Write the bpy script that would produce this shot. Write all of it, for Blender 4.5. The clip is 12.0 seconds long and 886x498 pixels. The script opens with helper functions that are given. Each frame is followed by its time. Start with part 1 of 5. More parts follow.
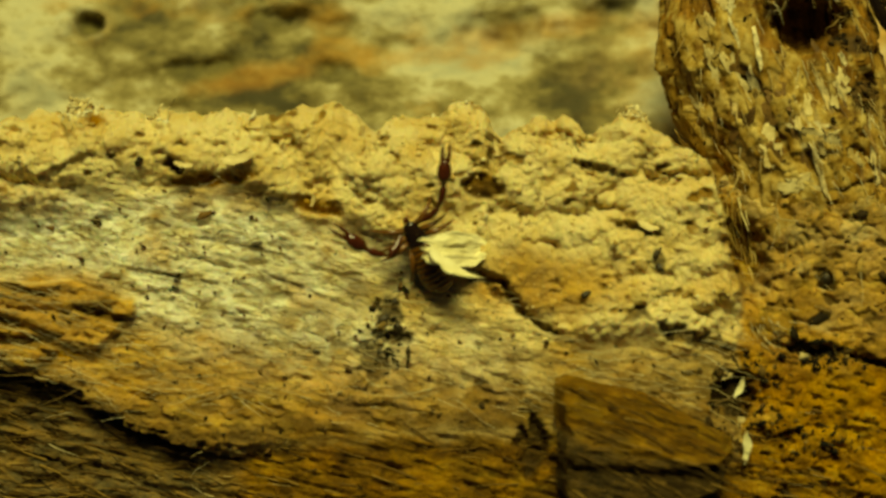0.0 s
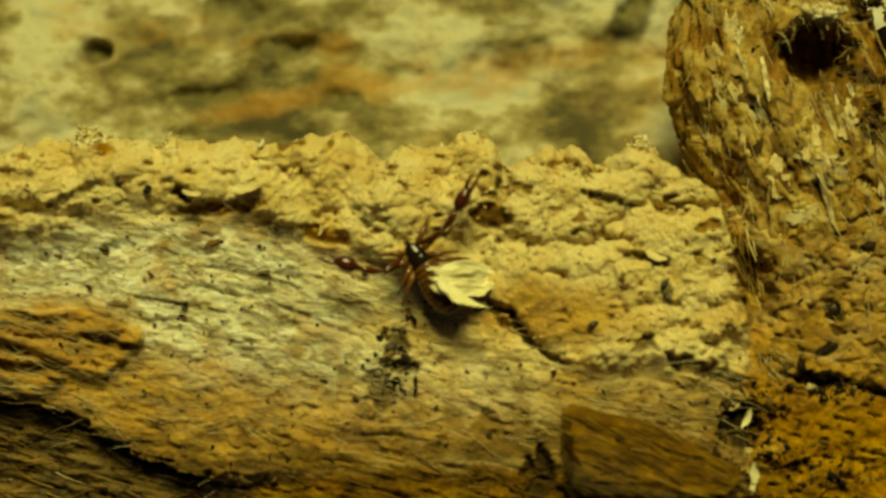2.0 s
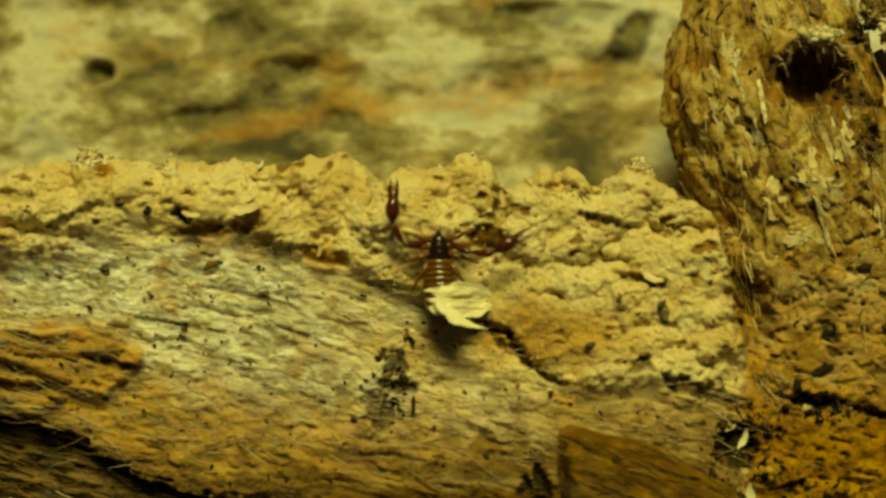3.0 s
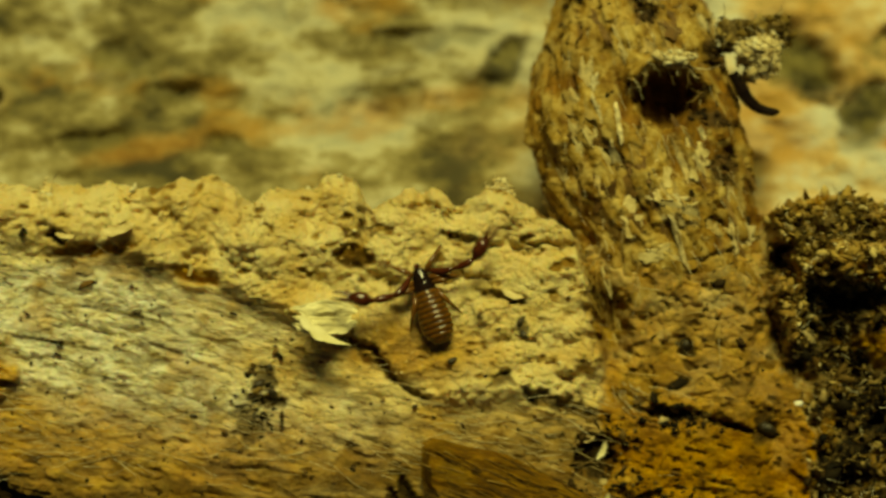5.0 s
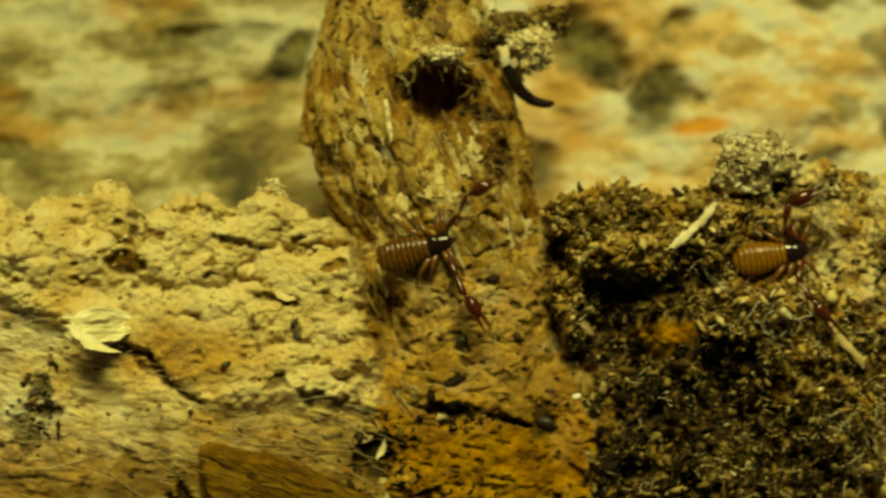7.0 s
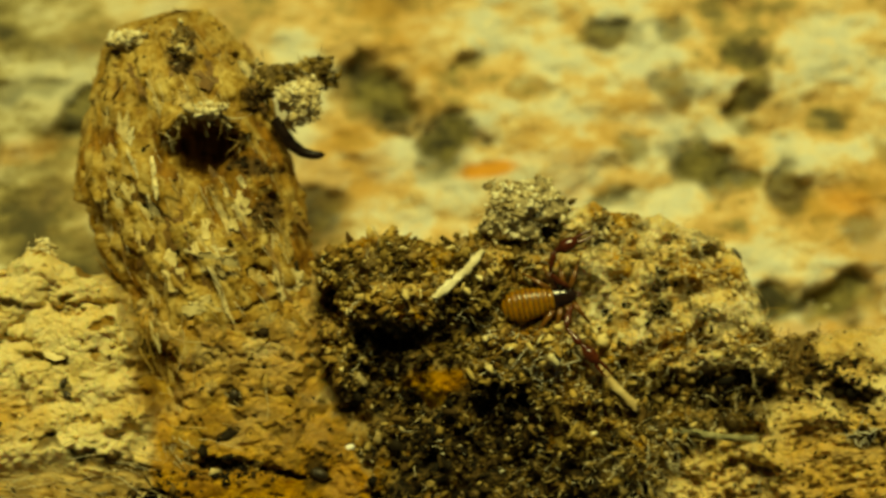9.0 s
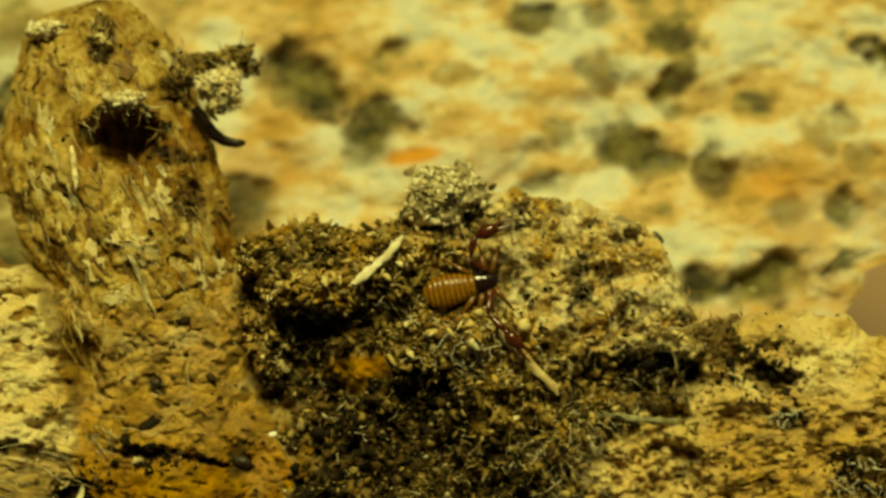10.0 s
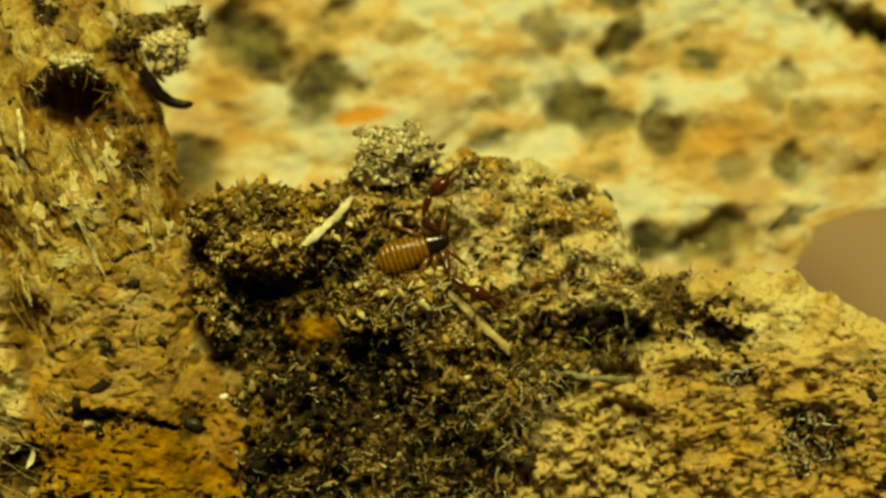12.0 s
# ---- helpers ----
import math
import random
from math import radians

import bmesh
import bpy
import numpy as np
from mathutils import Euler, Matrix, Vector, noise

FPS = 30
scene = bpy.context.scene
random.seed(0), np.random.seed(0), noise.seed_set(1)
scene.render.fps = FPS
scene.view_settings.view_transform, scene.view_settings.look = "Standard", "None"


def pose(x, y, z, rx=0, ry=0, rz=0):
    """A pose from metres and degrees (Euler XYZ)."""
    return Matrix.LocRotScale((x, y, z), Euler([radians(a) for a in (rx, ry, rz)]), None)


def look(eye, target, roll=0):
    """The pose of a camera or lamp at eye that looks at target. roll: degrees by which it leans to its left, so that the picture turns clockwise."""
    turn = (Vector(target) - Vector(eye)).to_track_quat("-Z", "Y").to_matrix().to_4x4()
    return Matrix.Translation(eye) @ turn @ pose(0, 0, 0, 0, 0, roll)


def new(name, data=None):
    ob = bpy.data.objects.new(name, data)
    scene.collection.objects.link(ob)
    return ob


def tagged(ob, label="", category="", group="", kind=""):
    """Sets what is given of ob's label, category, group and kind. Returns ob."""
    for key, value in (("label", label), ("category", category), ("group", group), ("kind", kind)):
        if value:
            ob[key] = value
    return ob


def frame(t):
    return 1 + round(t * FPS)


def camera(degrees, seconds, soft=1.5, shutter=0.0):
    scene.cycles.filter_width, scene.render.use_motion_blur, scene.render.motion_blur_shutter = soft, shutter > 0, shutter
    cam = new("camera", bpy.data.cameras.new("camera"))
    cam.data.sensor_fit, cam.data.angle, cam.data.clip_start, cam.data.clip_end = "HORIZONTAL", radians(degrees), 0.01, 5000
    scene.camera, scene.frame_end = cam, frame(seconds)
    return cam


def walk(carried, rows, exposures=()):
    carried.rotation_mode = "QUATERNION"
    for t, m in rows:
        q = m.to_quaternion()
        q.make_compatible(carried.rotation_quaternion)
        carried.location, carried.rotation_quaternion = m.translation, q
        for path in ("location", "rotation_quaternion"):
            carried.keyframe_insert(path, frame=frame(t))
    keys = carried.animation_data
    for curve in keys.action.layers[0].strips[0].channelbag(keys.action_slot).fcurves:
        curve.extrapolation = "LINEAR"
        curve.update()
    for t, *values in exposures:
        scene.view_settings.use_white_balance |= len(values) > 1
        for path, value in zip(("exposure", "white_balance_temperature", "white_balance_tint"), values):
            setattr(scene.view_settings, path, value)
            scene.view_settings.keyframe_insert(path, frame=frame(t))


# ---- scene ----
# The place is planned in millimetres: x along the log, y away from the lens, z across the log. RIG lays that plan on the table.
cam = camera(20.0, 12.0, soft=2.7, shutter=0.6)
cam.data.dof.use_dof = True
cam.data.dof.focus_distance = 0.0881
cam.data.dof.aperture_fstop = 40.0
TILT, LIFT = -68.0, 0.024
RIG = pose(0, 0, LIFT, TILT, 0, 0)
MM = 0.001
ROWS = [
    (0.0, -0.031, -88.871, 0.034, 0.019, 0.035, -0.059),
    (0.5, -0.051, -88.811, 0.023, 0.059, 0.090, 0.011),
    (1.0, -0.112, -88.831, 0.136, 0.065, 0.157, 0.048),
    (1.5, -0.282, -88.847, 0.275, 0.006, 0.300, 0.115),
    (2.0, -0.227, -88.899, 0.354, 0.066, 0.494, 0.162),
    (2.5, -0.018, -88.916, 0.561, 0.204, 0.598, 0.212),
    (2.7, 0.062, -89.030, 0.671, 0.254, 0.631, 0.234),
    (4.3, 2.647, -91.969, 1.211, 0.561, 0.868, 0.305),
    (4.5, 3.321, -92.190, 1.141, 0.535, 0.906, 0.250),
    (5.0, 4.913, -92.121, 0.909, 0.285, 1.014, -0.093),
    (5.5, 6.585, -92.060, 0.853, 0.096, 0.988, -0.516),
    (6.0, 8.523, -91.957, 1.147, 0.063, 0.714, -0.935),
    (6.5, 10.452, -91.903, 1.799, -0.007, 0.269, -1.355),
    (7.0, 12.159, -91.816, 2.608, -0.237, -0.160, -1.783),
    (7.5, 13.941, -91.882, 3.218, -0.426, -0.306, -2.077),
    (7.7, 14.797, -91.832, 3.429, -0.407, -0.318, -2.228),
    (9.3, 22.441, -92.072, 4.044, 0.379, -0.106, -3.593),
    (9.5, 23.076, -92.062, 3.905, 0.414, -0.125, -3.718),
    (10.0, 23.998, -92.118, 3.665, 0.224, -0.330, -4.003),
    (10.5, 24.357, -92.144, 3.578, -0.088, -0.616, -4.208),
    (11.0, 24.337, -92.142, 3.624, -0.425, -0.965, -4.375),
    (11.5, 24.041, -92.037, 3.751, -0.736, -1.260, -4.432),
    (12.0, 23.499, -92.017, 4.082, -1.166, -1.589, -4.484),
]
walk(cam, [(t, RIG @ pose(x * MM, y * MM, z * MM, 90 + pitch, 0, yaw) @ pose(0, 0, 0, 0, 0, roll)) for t, x, y, z, yaw, pitch, roll in ROWS],
     exposures=[(0.0, -0.46, 7450, -16), (2.5, -0.56, 7450, -16), (4.5, -0.64, 7450, -16), (6.3, -0.58, 7450, -16), (7.5, -0.42, 7450, -16), (9.5, -0.37, 7450, -16), (12.0, -0.27, 7450, -16)])

# ---- light ----
SUN_FROM = Vector((0.03, -0.72, 0.69))  # in the plan
sun_dir = (RIG.to_3x3() @ SUN_FROM).normalized()
world = bpy.data.worlds.new("sky")
world.use_nodes = True
scene.world = world
sky = world.node_tree.nodes.new("ShaderNodeTexSky")
sky.sky_type, sky.sun_disc = "NISHITA", False
sky.sun_elevation = math.asin(sun_dir.z)
sky.sun_rotation = math.atan2(sun_dir.x, sun_dir.y)
world.node_tree.links.new(sky.outputs[0], world.node_tree.nodes["Background"].inputs[0])
world.node_tree.nodes["Background"].inputs[1].default_value = 0.008
sun_data = bpy.data.lights.new("sun", "SUN")
sun_data.energy, sun_data.angle, sun_data.color = 5.1, radians(22), (1.0, 0.865, 0.39)
sun = new("sun", sun_data)
sun.matrix_world = look(sun_dir, (0, 0, 0))


# ---- noise on arrays ----
def rnd(i, j, k, seed):
    h = (i.astype(np.int64) * 374761393 + j.astype(np.int64) * 668265263 + k.astype(np.int64) * 2147483647 + seed * 974634777) & 0xFFFFFFFF
    h = ((h ^ (h >> 13)) * 1274126177) & 0xFFFFFFFF
    h = ((h ^ (h >> 16)) * 2246822519) & 0xFFFFFFFF
    return ((h ^ (h >> 15)) & 0xFFFFFF) / float(0x1000000)


def vnoise(x, y, z, seed=0):
    """Smooth noise from 0 to 1."""
    xi, yi, zi = np.floor(x), np.floor(y), np.floor(z)
    u, v, w = x - xi, y - yi, z - zi
    u, v, w = u * u * (3 - 2 * u), v * v * (3 - 2 * v), w * w * (3 - 2 * w)
    out = 0
    for a in (0, 1):
        for b in (0, 1):
            for c in (0, 1):
                out = out + rnd(xi + a, yi + b, zi + c, seed) * (u if a else 1 - u) * (v if b else 1 - v) * (w if c else 1 - w)
    return out


def fbm(x, y, z, octaves=4, seed=0, gain=0.5):
    out, amp, total = 0, 1.0, 0
    for o in range(octaves):
        out = out + amp * (vnoise(x, y, z, seed + o * 7) - 0.5)
        total += amp
        x, y, z, amp = x * 2.03 + 3.1, y * 2.03 + 1.7, z * 2.03 + 5.3, amp * gain
    return out / total * 2


def cells(x, z, seed=0):
    """Distance to the nearest and the second nearest of scattered points, on a plane."""
    xi, zi = np.floor(x), np.floor(z)
    f1, f2 = np.full(np.shape(x), 9.0), np.full(np.shape(x), 9.0)
    for a in (-1, 0, 1):
        for b in (-1, 0, 1):
            px = xi + a + rnd(xi + a, zi + b, xi * 0, seed)
            pz = zi + b + rnd(xi + a, zi + b, xi * 0 + 1, seed)
            d = np.hypot(x - px, z - pz)
            f2 = np.minimum(f2, np.maximum(d, f1))
            f1 = np.minimum(f1, d)
    return f1, f2


def chips(u, v, seed=0):
    """Cells of a broken skin: distance to the cell's edge, and the cell's own height with a tilt of its own."""
    ui, vi = np.floor(u), np.floor(v)
    f1, f2, tone = np.full(np.shape(u), 9.0), np.full(np.shape(u), 9.0), np.zeros(np.shape(u))
    for a in (-1, 0, 1):
        for b in (-1, 0, 1):
            i, j, o = ui + a, vi + b, ui * 0
            du, dv = u - i - rnd(i, j, o, seed), v - j - rnd(i, j, o + 1, seed)
            d = np.hypot(du, dv)
            lean = rnd(i, j, o + 2, seed) + 0.9 * du * (rnd(i, j, o + 3, seed) - 0.5) + 0.9 * dv * (rnd(i, j, o + 4, seed) - 0.5)
            tone = np.where(d < f1, lean, tone)
            f2 = np.minimum(f2, np.maximum(d, f1))
            f1 = np.minimum(f1, d)
    return f2 - f1, tone


def ball(u, v, seed=0, reach=0.78):
    """Packed round lumps, 0 in the creases and 1 on top."""
    return np.sqrt(np.clip(1 - (cells(u, v, seed)[0] / reach) ** 2, 0, 1))


def step(a, b, v):
    s = np.clip((v - a) / (b - a), 0, 1)
    return s * s * (3 - 2 * s)


def spot(x, z, cx, cz, rx, rz, turn=0.0, edge=0.35, rough=0.3, seed=3):
    """1 inside a ragged oval, 0 outside."""
    c, s = math.cos(radians(turn)), math.sin(radians(turn))
    u, v = (x - cx) * c + (z - cz) * s, -(x - cx) * s + (z - cz) * c
    d = np.hypot(u / rx, v / rz)
    if rough:
        d = d + rough * fbm(x * 0.9 / min(rx, rz, 1.5), x * 0 + seed, z * 0.9 / min(rx, rz, 1.5), 3, seed)
    return step(1 + edge, 1 - edge, d)


# ---- materials ----
def material(name):
    m = bpy.data.materials.new(name)
    m.use_nodes = True
    return m, m.node_tree, m.node_tree.nodes["Principled BSDF"]


def node(nt, kind, **values):
    n = nt.nodes.new("ShaderNode" + kind)
    for k, v in values.items():
        n.inputs[k.replace("_", " ")].default_value = v
    return n


def mix(nt, fac, a, b, blend="MIX"):
    n = nt.nodes.new("ShaderNodeMix")
    n.data_type, n.blend_type = "RGBA", blend
    for socket, v in ((n.inputs[0], fac), (n.inputs[6], a), (n.inputs[7], b)):
        if isinstance(v, bpy.types.NodeSocket):
            nt.links.new(v, socket)
        else:
            socket.default_value = v if isinstance(v, float) else (*v, 1)
    return n.outputs[2]


def ramp(nt, value, *stops):
    n = nt.nodes.new("ShaderNodeValToRGB")
    n.color_ramp.elements.remove(n.color_ramp.elements[1])
    for i, (at, c) in enumerate(stops):
        e = n.color_ramp.elements[0] if i == 0 else n.color_ramp.elements.new(at)
        e.position, e.color = at, ((*c, 1) if isinstance(c, tuple) else (c, c, c, 1))
    nt.links.new(value, n.inputs[0])
    return n.outputs[0]


def coords(nt, scale=(1, 1, 1), turn=(0, 0, 0)):
    tc, mp = nt.nodes.new("ShaderNodeTexCoord"), nt.nodes.new("ShaderNodeMapping")
    mp.inputs["Scale"].default_value = scale
    mp.inputs["Rotation"].default_value = [radians(a) for a in turn]
    nt.links.new(tc.outputs["Object"], mp.inputs["Vector"])
    return mp.outputs[0]


def grain(nt, vec, scale, detail=4.0, rough=0.6):
    n = node(nt, "TexNoise", Scale=scale, Detail=detail, Roughness=rough)
    nt.links.new(vec, n.inputs["Vector"])
    return n.outputs[0]


def attr(nt, name):
    n = nt.nodes.new("ShaderNodeAttribute")
    n.attribute_name = name
    return n.outputs["Fac"]


def bump(nt, bsdf, height, strength=0.5, distance=0.0001):
    n = node(nt, "Bump", Strength=strength, Distance=distance)
    nt.links.new(height, n.inputs["Height"])
    nt.links.new(n.outputs[0], bsdf.inputs["Normal"])


def rotten_wood():
    m, nt, b = material("rotten_wood")
    v = coords(nt)
    fib = coords(nt, (0.55, 1, 1), (0, 14, 0))
    tan = ramp(nt, grain(nt, v, 600, 6, 0.65), (0.25, (0.52, 0.33, 0.080)), (0.36, (0.78, 0.575, 0.21)), (0.56, (0.90, 0.745, 0.38)))
    pale = ramp(nt, grain(nt, fib, 1900, 7, 0.68), (0.32, (0.52, 0.41, 0.18)), (0.39, (0.80, 0.72, 0.45)), (0.48, (0.89, 0.86, 0.65)), (0.62, (0.95, 0.94, 0.80)))
    orange = ramp(nt, grain(nt, fib, 1200, 7, 0.68), (0.30, (0.17, 0.073, 0.002)), (0.42, (0.34, 0.160, 0.004)), (0.54, (0.54, 0.280, 0.009)), (0.7, (0.70, 0.44, 0.040)))
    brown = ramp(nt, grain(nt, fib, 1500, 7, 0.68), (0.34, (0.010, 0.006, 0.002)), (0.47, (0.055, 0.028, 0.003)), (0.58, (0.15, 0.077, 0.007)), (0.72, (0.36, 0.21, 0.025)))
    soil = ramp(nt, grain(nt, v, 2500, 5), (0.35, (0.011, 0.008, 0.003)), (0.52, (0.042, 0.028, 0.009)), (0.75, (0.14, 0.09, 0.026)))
    col = mix(nt, attr(nt, "pale"), tan, pale)
    col = mix(nt, attr(nt, "orange"), col, orange)
    col = mix(nt, attr(nt, "brown"), col, brown)
    col = mix(nt, attr(nt, "soil"), col, soil)
    col = mix(nt, 0.4, col, ramp(nt, grain(nt, v, 330, 5, 0.6), (0.36, (0.78, 0.62, 0.34)), (0.48, (1.0, 0.96, 0.88)), (0.62, (1.0, 1.0, 1.0))), "MULTIPLY")
    thread = coords(nt, (0.13, 1, 1), (0, 17, 0))
    dash = coords(nt, (0.36, 1, 1), (0, -12, 0))
    holes = ramp(nt, grain(nt, dash, 3300, 2, 0.5), (0.56, 0.0), (0.62, 1.0))
    col = mix(nt, mix(nt, attr(nt, "pores"), (0, 0, 0), holes), col, (0.13, 0.07, 0.014))
    lines = ramp(nt, grain(nt, thread, 2600, 3, 0.5), (0.61, 0.0), (0.68, 0.32))
    col = mix(nt, mix(nt, attr(nt, "fibrous"), (0, 0, 0), lines), col, (0.16, 0.095, 0.028))
    flecks = ramp(nt, grain(nt, v, 3600, 3), (0.67, 0.0), (0.72, 0.9))
    col = mix(nt, mix(nt, attr(nt, "fibrous"), mix(nt, 0.3, (0, 0, 0), flecks), flecks), col, (0.07, 0.045, 0.014))
    nt.links.new(col, b.inputs["Base Color"])
    b.inputs["Roughness"].default_value = 0.75
    b.inputs["Specular IOR Level"].default_value = 0.15
    b.inputs["Subsurface Weight"].default_value = 0.25
    b.inputs["Subsurface Radius"].default_value = (0.00040, 0.00026, 0.00008)
    b.inputs["Subsurface Scale"].default_value = 1.0
    h = mix(nt, mix(nt, attr(nt, "fibrous"), (0.08, 0.08, 0.08), (0.42, 0.42, 0.42)), grain(nt, v, 4200, 5, 0.65), grain(nt, coords(nt, (0.28, 1, 1), (0, 14, 0)), 4500, 5, 0.65))
    bump(nt, b, h, 1.0, 0.00030)
    return m


def old_wood():
    """The stub: brown wood with a greyish skin coming off."""
    m, nt, b = material("old_stub_wood")
    v = coords(nt)
    up = coords(nt, (1, 1, 0.25), (0, -12, 0))
    base = ramp(nt, grain(nt, up, 1100, 7, 0.68), (0.30, (0.03, 0.013, 0.002)), (0.42, (0.12, 0.053, 0.004)), (0.53, (0.25, 0.133, 0.013)), (0.65, (0.46, 0.305, 0.065)))
    rust = ramp(nt, grain(nt, v, 300, 6, 0.65), (0.42, 0.0), (0.56, 0.9))
    col = mix(nt, rust, base, ramp(nt, grain(nt, up, 2200, 6, 0.65), (0.35, (0.07, 0.026, 0.003)), (0.62, (0.32, 0.155, 0.018))))
    skin = ramp(nt, grain(nt, v, 1800, 6, 0.65), (0.34, (0.16, 0.080, 0.011)), (0.46, (0.35, 0.225, 0.045)), (0.62, (0.58, 0.44, 0.155)))
    col = mix(nt, attr(nt, "pale"), col, skin)
    flecks = ramp(nt, grain(nt, coords(nt, (1, 1, 0.55), (0, -20, 0)), 2600, 4), (0.62, 0.0), (0.68, 0.9))
    col = mix(nt, flecks, col, (0.07, 0.035, 0.008))
    col = mix(nt, attr(nt, "soil"), col, (0.025, 0.017, 0.007))
    nt.links.new(col, b.inputs["Base Color"])
    b.inputs["Roughness"].default_value = 0.7
    b.inputs["Specular IOR Level"].default_value = 0.2
    bump(nt, b, mix(nt, 0.5, grain(nt, v, 5000, 5), grain(nt, up, 4000, 5)), 0.8, 0.00012)
    return m


def slab_bark():
    m, nt, b = material("weathered_bark")
    v = coords(nt)
    patchy = coords(nt, (0.6, 1, 1), (0, 6, 0))
    grey = ramp(nt, grain(nt, patchy, 330, 6, 0.66), (0.36, (0.05, 0.042, 0.014)), (0.44, (0.18, 0.145, 0.050)), (0.50, (0.33, 0.28, 0.13)), (0.56, (0.54, 0.50, 0.33)), (0.66, (0.40, 0.39, 0.28)))
    blot = coords(nt, (0.7, 1, 1), (0, 6, 0))
    gold = ramp(nt, grain(nt, blot, 300, 6, 0.66), (0.33, (0.10, 0.085, 0.035)), (0.40, (0.33, 0.25, 0.09)), (0.45, (0.56, 0.37, 0.14)), (0.50, (0.62, 0.48, 0.24)), (0.54, (0.66, 0.60, 0.42)), (0.60, (0.55, 0.55, 0.46)), (0.66, (0.70, 0.56, 0.31)), (0.72, (0.66, 0.62, 0.42)))
    col = mix(nt, attr(nt, "gold"), grey, gold)
    rust = ramp(nt, grain(nt, patchy, 230, 5), (0.53, 0.0), (0.64, 0.7))
    col = mix(nt, rust, col, (0.44, 0.24, 0.04))
    col = mix(nt, attr(nt, "rust"), col, (0.60, 0.27, 0.03))
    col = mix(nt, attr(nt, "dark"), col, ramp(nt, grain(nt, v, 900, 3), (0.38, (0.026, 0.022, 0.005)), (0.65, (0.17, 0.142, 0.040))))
    nt.links.new(col, b.inputs["Base Color"])
    b.inputs["Roughness"].default_value = 0.85
    bump(nt, b, grain(nt, v, 1500, 4), 0.7, 0.0003)
    return m


def plain(name, dark, light, scale=3000, roughness=0.7, relief=0.0001, stretch=(1, 1, 1)):
    m, nt, b = material(name)
    n = grain(nt, coords(nt, stretch), scale, 5)
    nt.links.new(ramp(nt, n, (0.32, dark), (0.68, light)), b.inputs["Base Color"])
    b.inputs["Roughness"].default_value = roughness
    bump(nt, b, n, 0.7, relief)
    return m


def bits(name, *stops):
    """Many small pieces, each of its own colour."""
    m, nt, b = material(name)
    g = nt.nodes.new("ShaderNodeNewGeometry")
    col = ramp(nt, g.outputs["Random Per Island"], *stops)
    col = mix(nt, 0.55, col, ramp(nt, grain(nt, coords(nt), 6000, 3), (0.3, 0.5), (0.7, 1.0)), "MULTIPLY")
    nt.links.new(col, b.inputs["Base Color"])
    b.inputs["Roughness"].default_value = 0.8
    b.inputs["Specular IOR Level"].default_value = 0.15
    return m


def chitin(name, dark, light, roughness=0.22, glow=0.0):
    m, nt, b = material(name)
    n = grain(nt, coords(nt), 5000, 3)
    nt.links.new(ramp(nt, n, (0.3, dark), (0.7, light)), b.inputs["Base Color"])
    b.inputs["Roughness"].default_value = roughness
    b.inputs["Specular IOR Level"].default_value = 0.4
    b.inputs["Coat Weight"].default_value = 0.25
    b.inputs["Coat Roughness"].default_value = 0.10
    if glow:
        b.inputs["Subsurface Weight"].default_value = glow
        b.inputs["Subsurface Radius"].default_value = (0.0003, 0.00012, 0.00004)
        b.inputs["Subsurface Scale"].default_value = 1.0
    bump(nt, b, n, 0.25, 0.00003)
    return m


WOOD, STUB, SLAB = rotten_wood(), old_wood(), slab_bark()
FLAKE = plain("pale_wood_flake", (0.74, 0.66, 0.34), (0.92, 0.86, 0.56), 1800, 0.6, 0.00003, (0.6, 1, 1))
CHIP = plain("tan_chip", (0.50, 0.38, 0.15), (0.74, 0.62, 0.32), 2500, 0.7, 0.00004)
def scale_skin():
    m, nt, b = material("bark_scale_skin")
    info = nt.nodes.new("ShaderNodeObjectInfo")
    n = grain(nt, coords(nt), 2600, 6, 0.65)
    tone = ramp(nt, info.outputs["Random"], (0.0, (0.14, 0.07, 0.014)), (0.3, (0.30, 0.17, 0.04)), (0.6, (0.46, 0.32, 0.10)), (0.8, (0.62, 0.48, 0.21)), (1.0, (0.76, 0.65, 0.37)))
    nt.links.new(mix(nt, 0.85, tone, ramp(nt, n, (0.32, 0.2), (0.55, 1.0)), "MULTIPLY"), b.inputs["Base Color"])
    b.inputs["Roughness"].default_value = 0.65
    bump(nt, b, n, 0.8, 0.0001)
    return m


SCALE = scale_skin()
STRAW = plain("dry_straw", (0.42, 0.30, 0.11), (0.74, 0.60, 0.31), 2500, 0.6, 0.00005, (0.4, 1, 0.4))
BONE = plain("bleached_straw", (0.50, 0.42, 0.22), (0.84, 0.77, 0.54), 2500, 0.6, 0.00005, (0.4, 1, 0.4))
GREENSTRAW = plain("greenish_straw", (0.05, 0.05, 0.018), (0.46, 0.42, 0.22), 1500, 0.6, 0.00005)
HOOK = plain("dark_horn", (0.004, 0.0025, 0.002), (0.018, 0.009, 0.004), 2500, 0.25, 0.00003)
WHITE = plain("white_grain", (0.70, 0.66, 0.52), (0.95, 0.92, 0.82), 2500, 0.5)
BLACK = plain("black_pellet", (0.012, 0.009, 0.005), (0.05, 0.035, 0.015), 4000, 0.45)
TABLE = plain("brown_table", (0.21, 0.11, 0.05), (0.27, 0.15, 0.07), 60, 0.6, 0.0001, (0.2, 1, 1))
SOILBITS = bits("soil_crumbs", (0.0, (0.008, 0.006, 0.003)), (0.58, (0.018, 0.012, 0.004)), (0.76, (0.055, 0.032, 0.009)), (0.88, (0.14, 0.085, 0.022)), (0.96, (0.34, 0.23, 0.07)), (1.0, (0.62, 0.52, 0.27)))
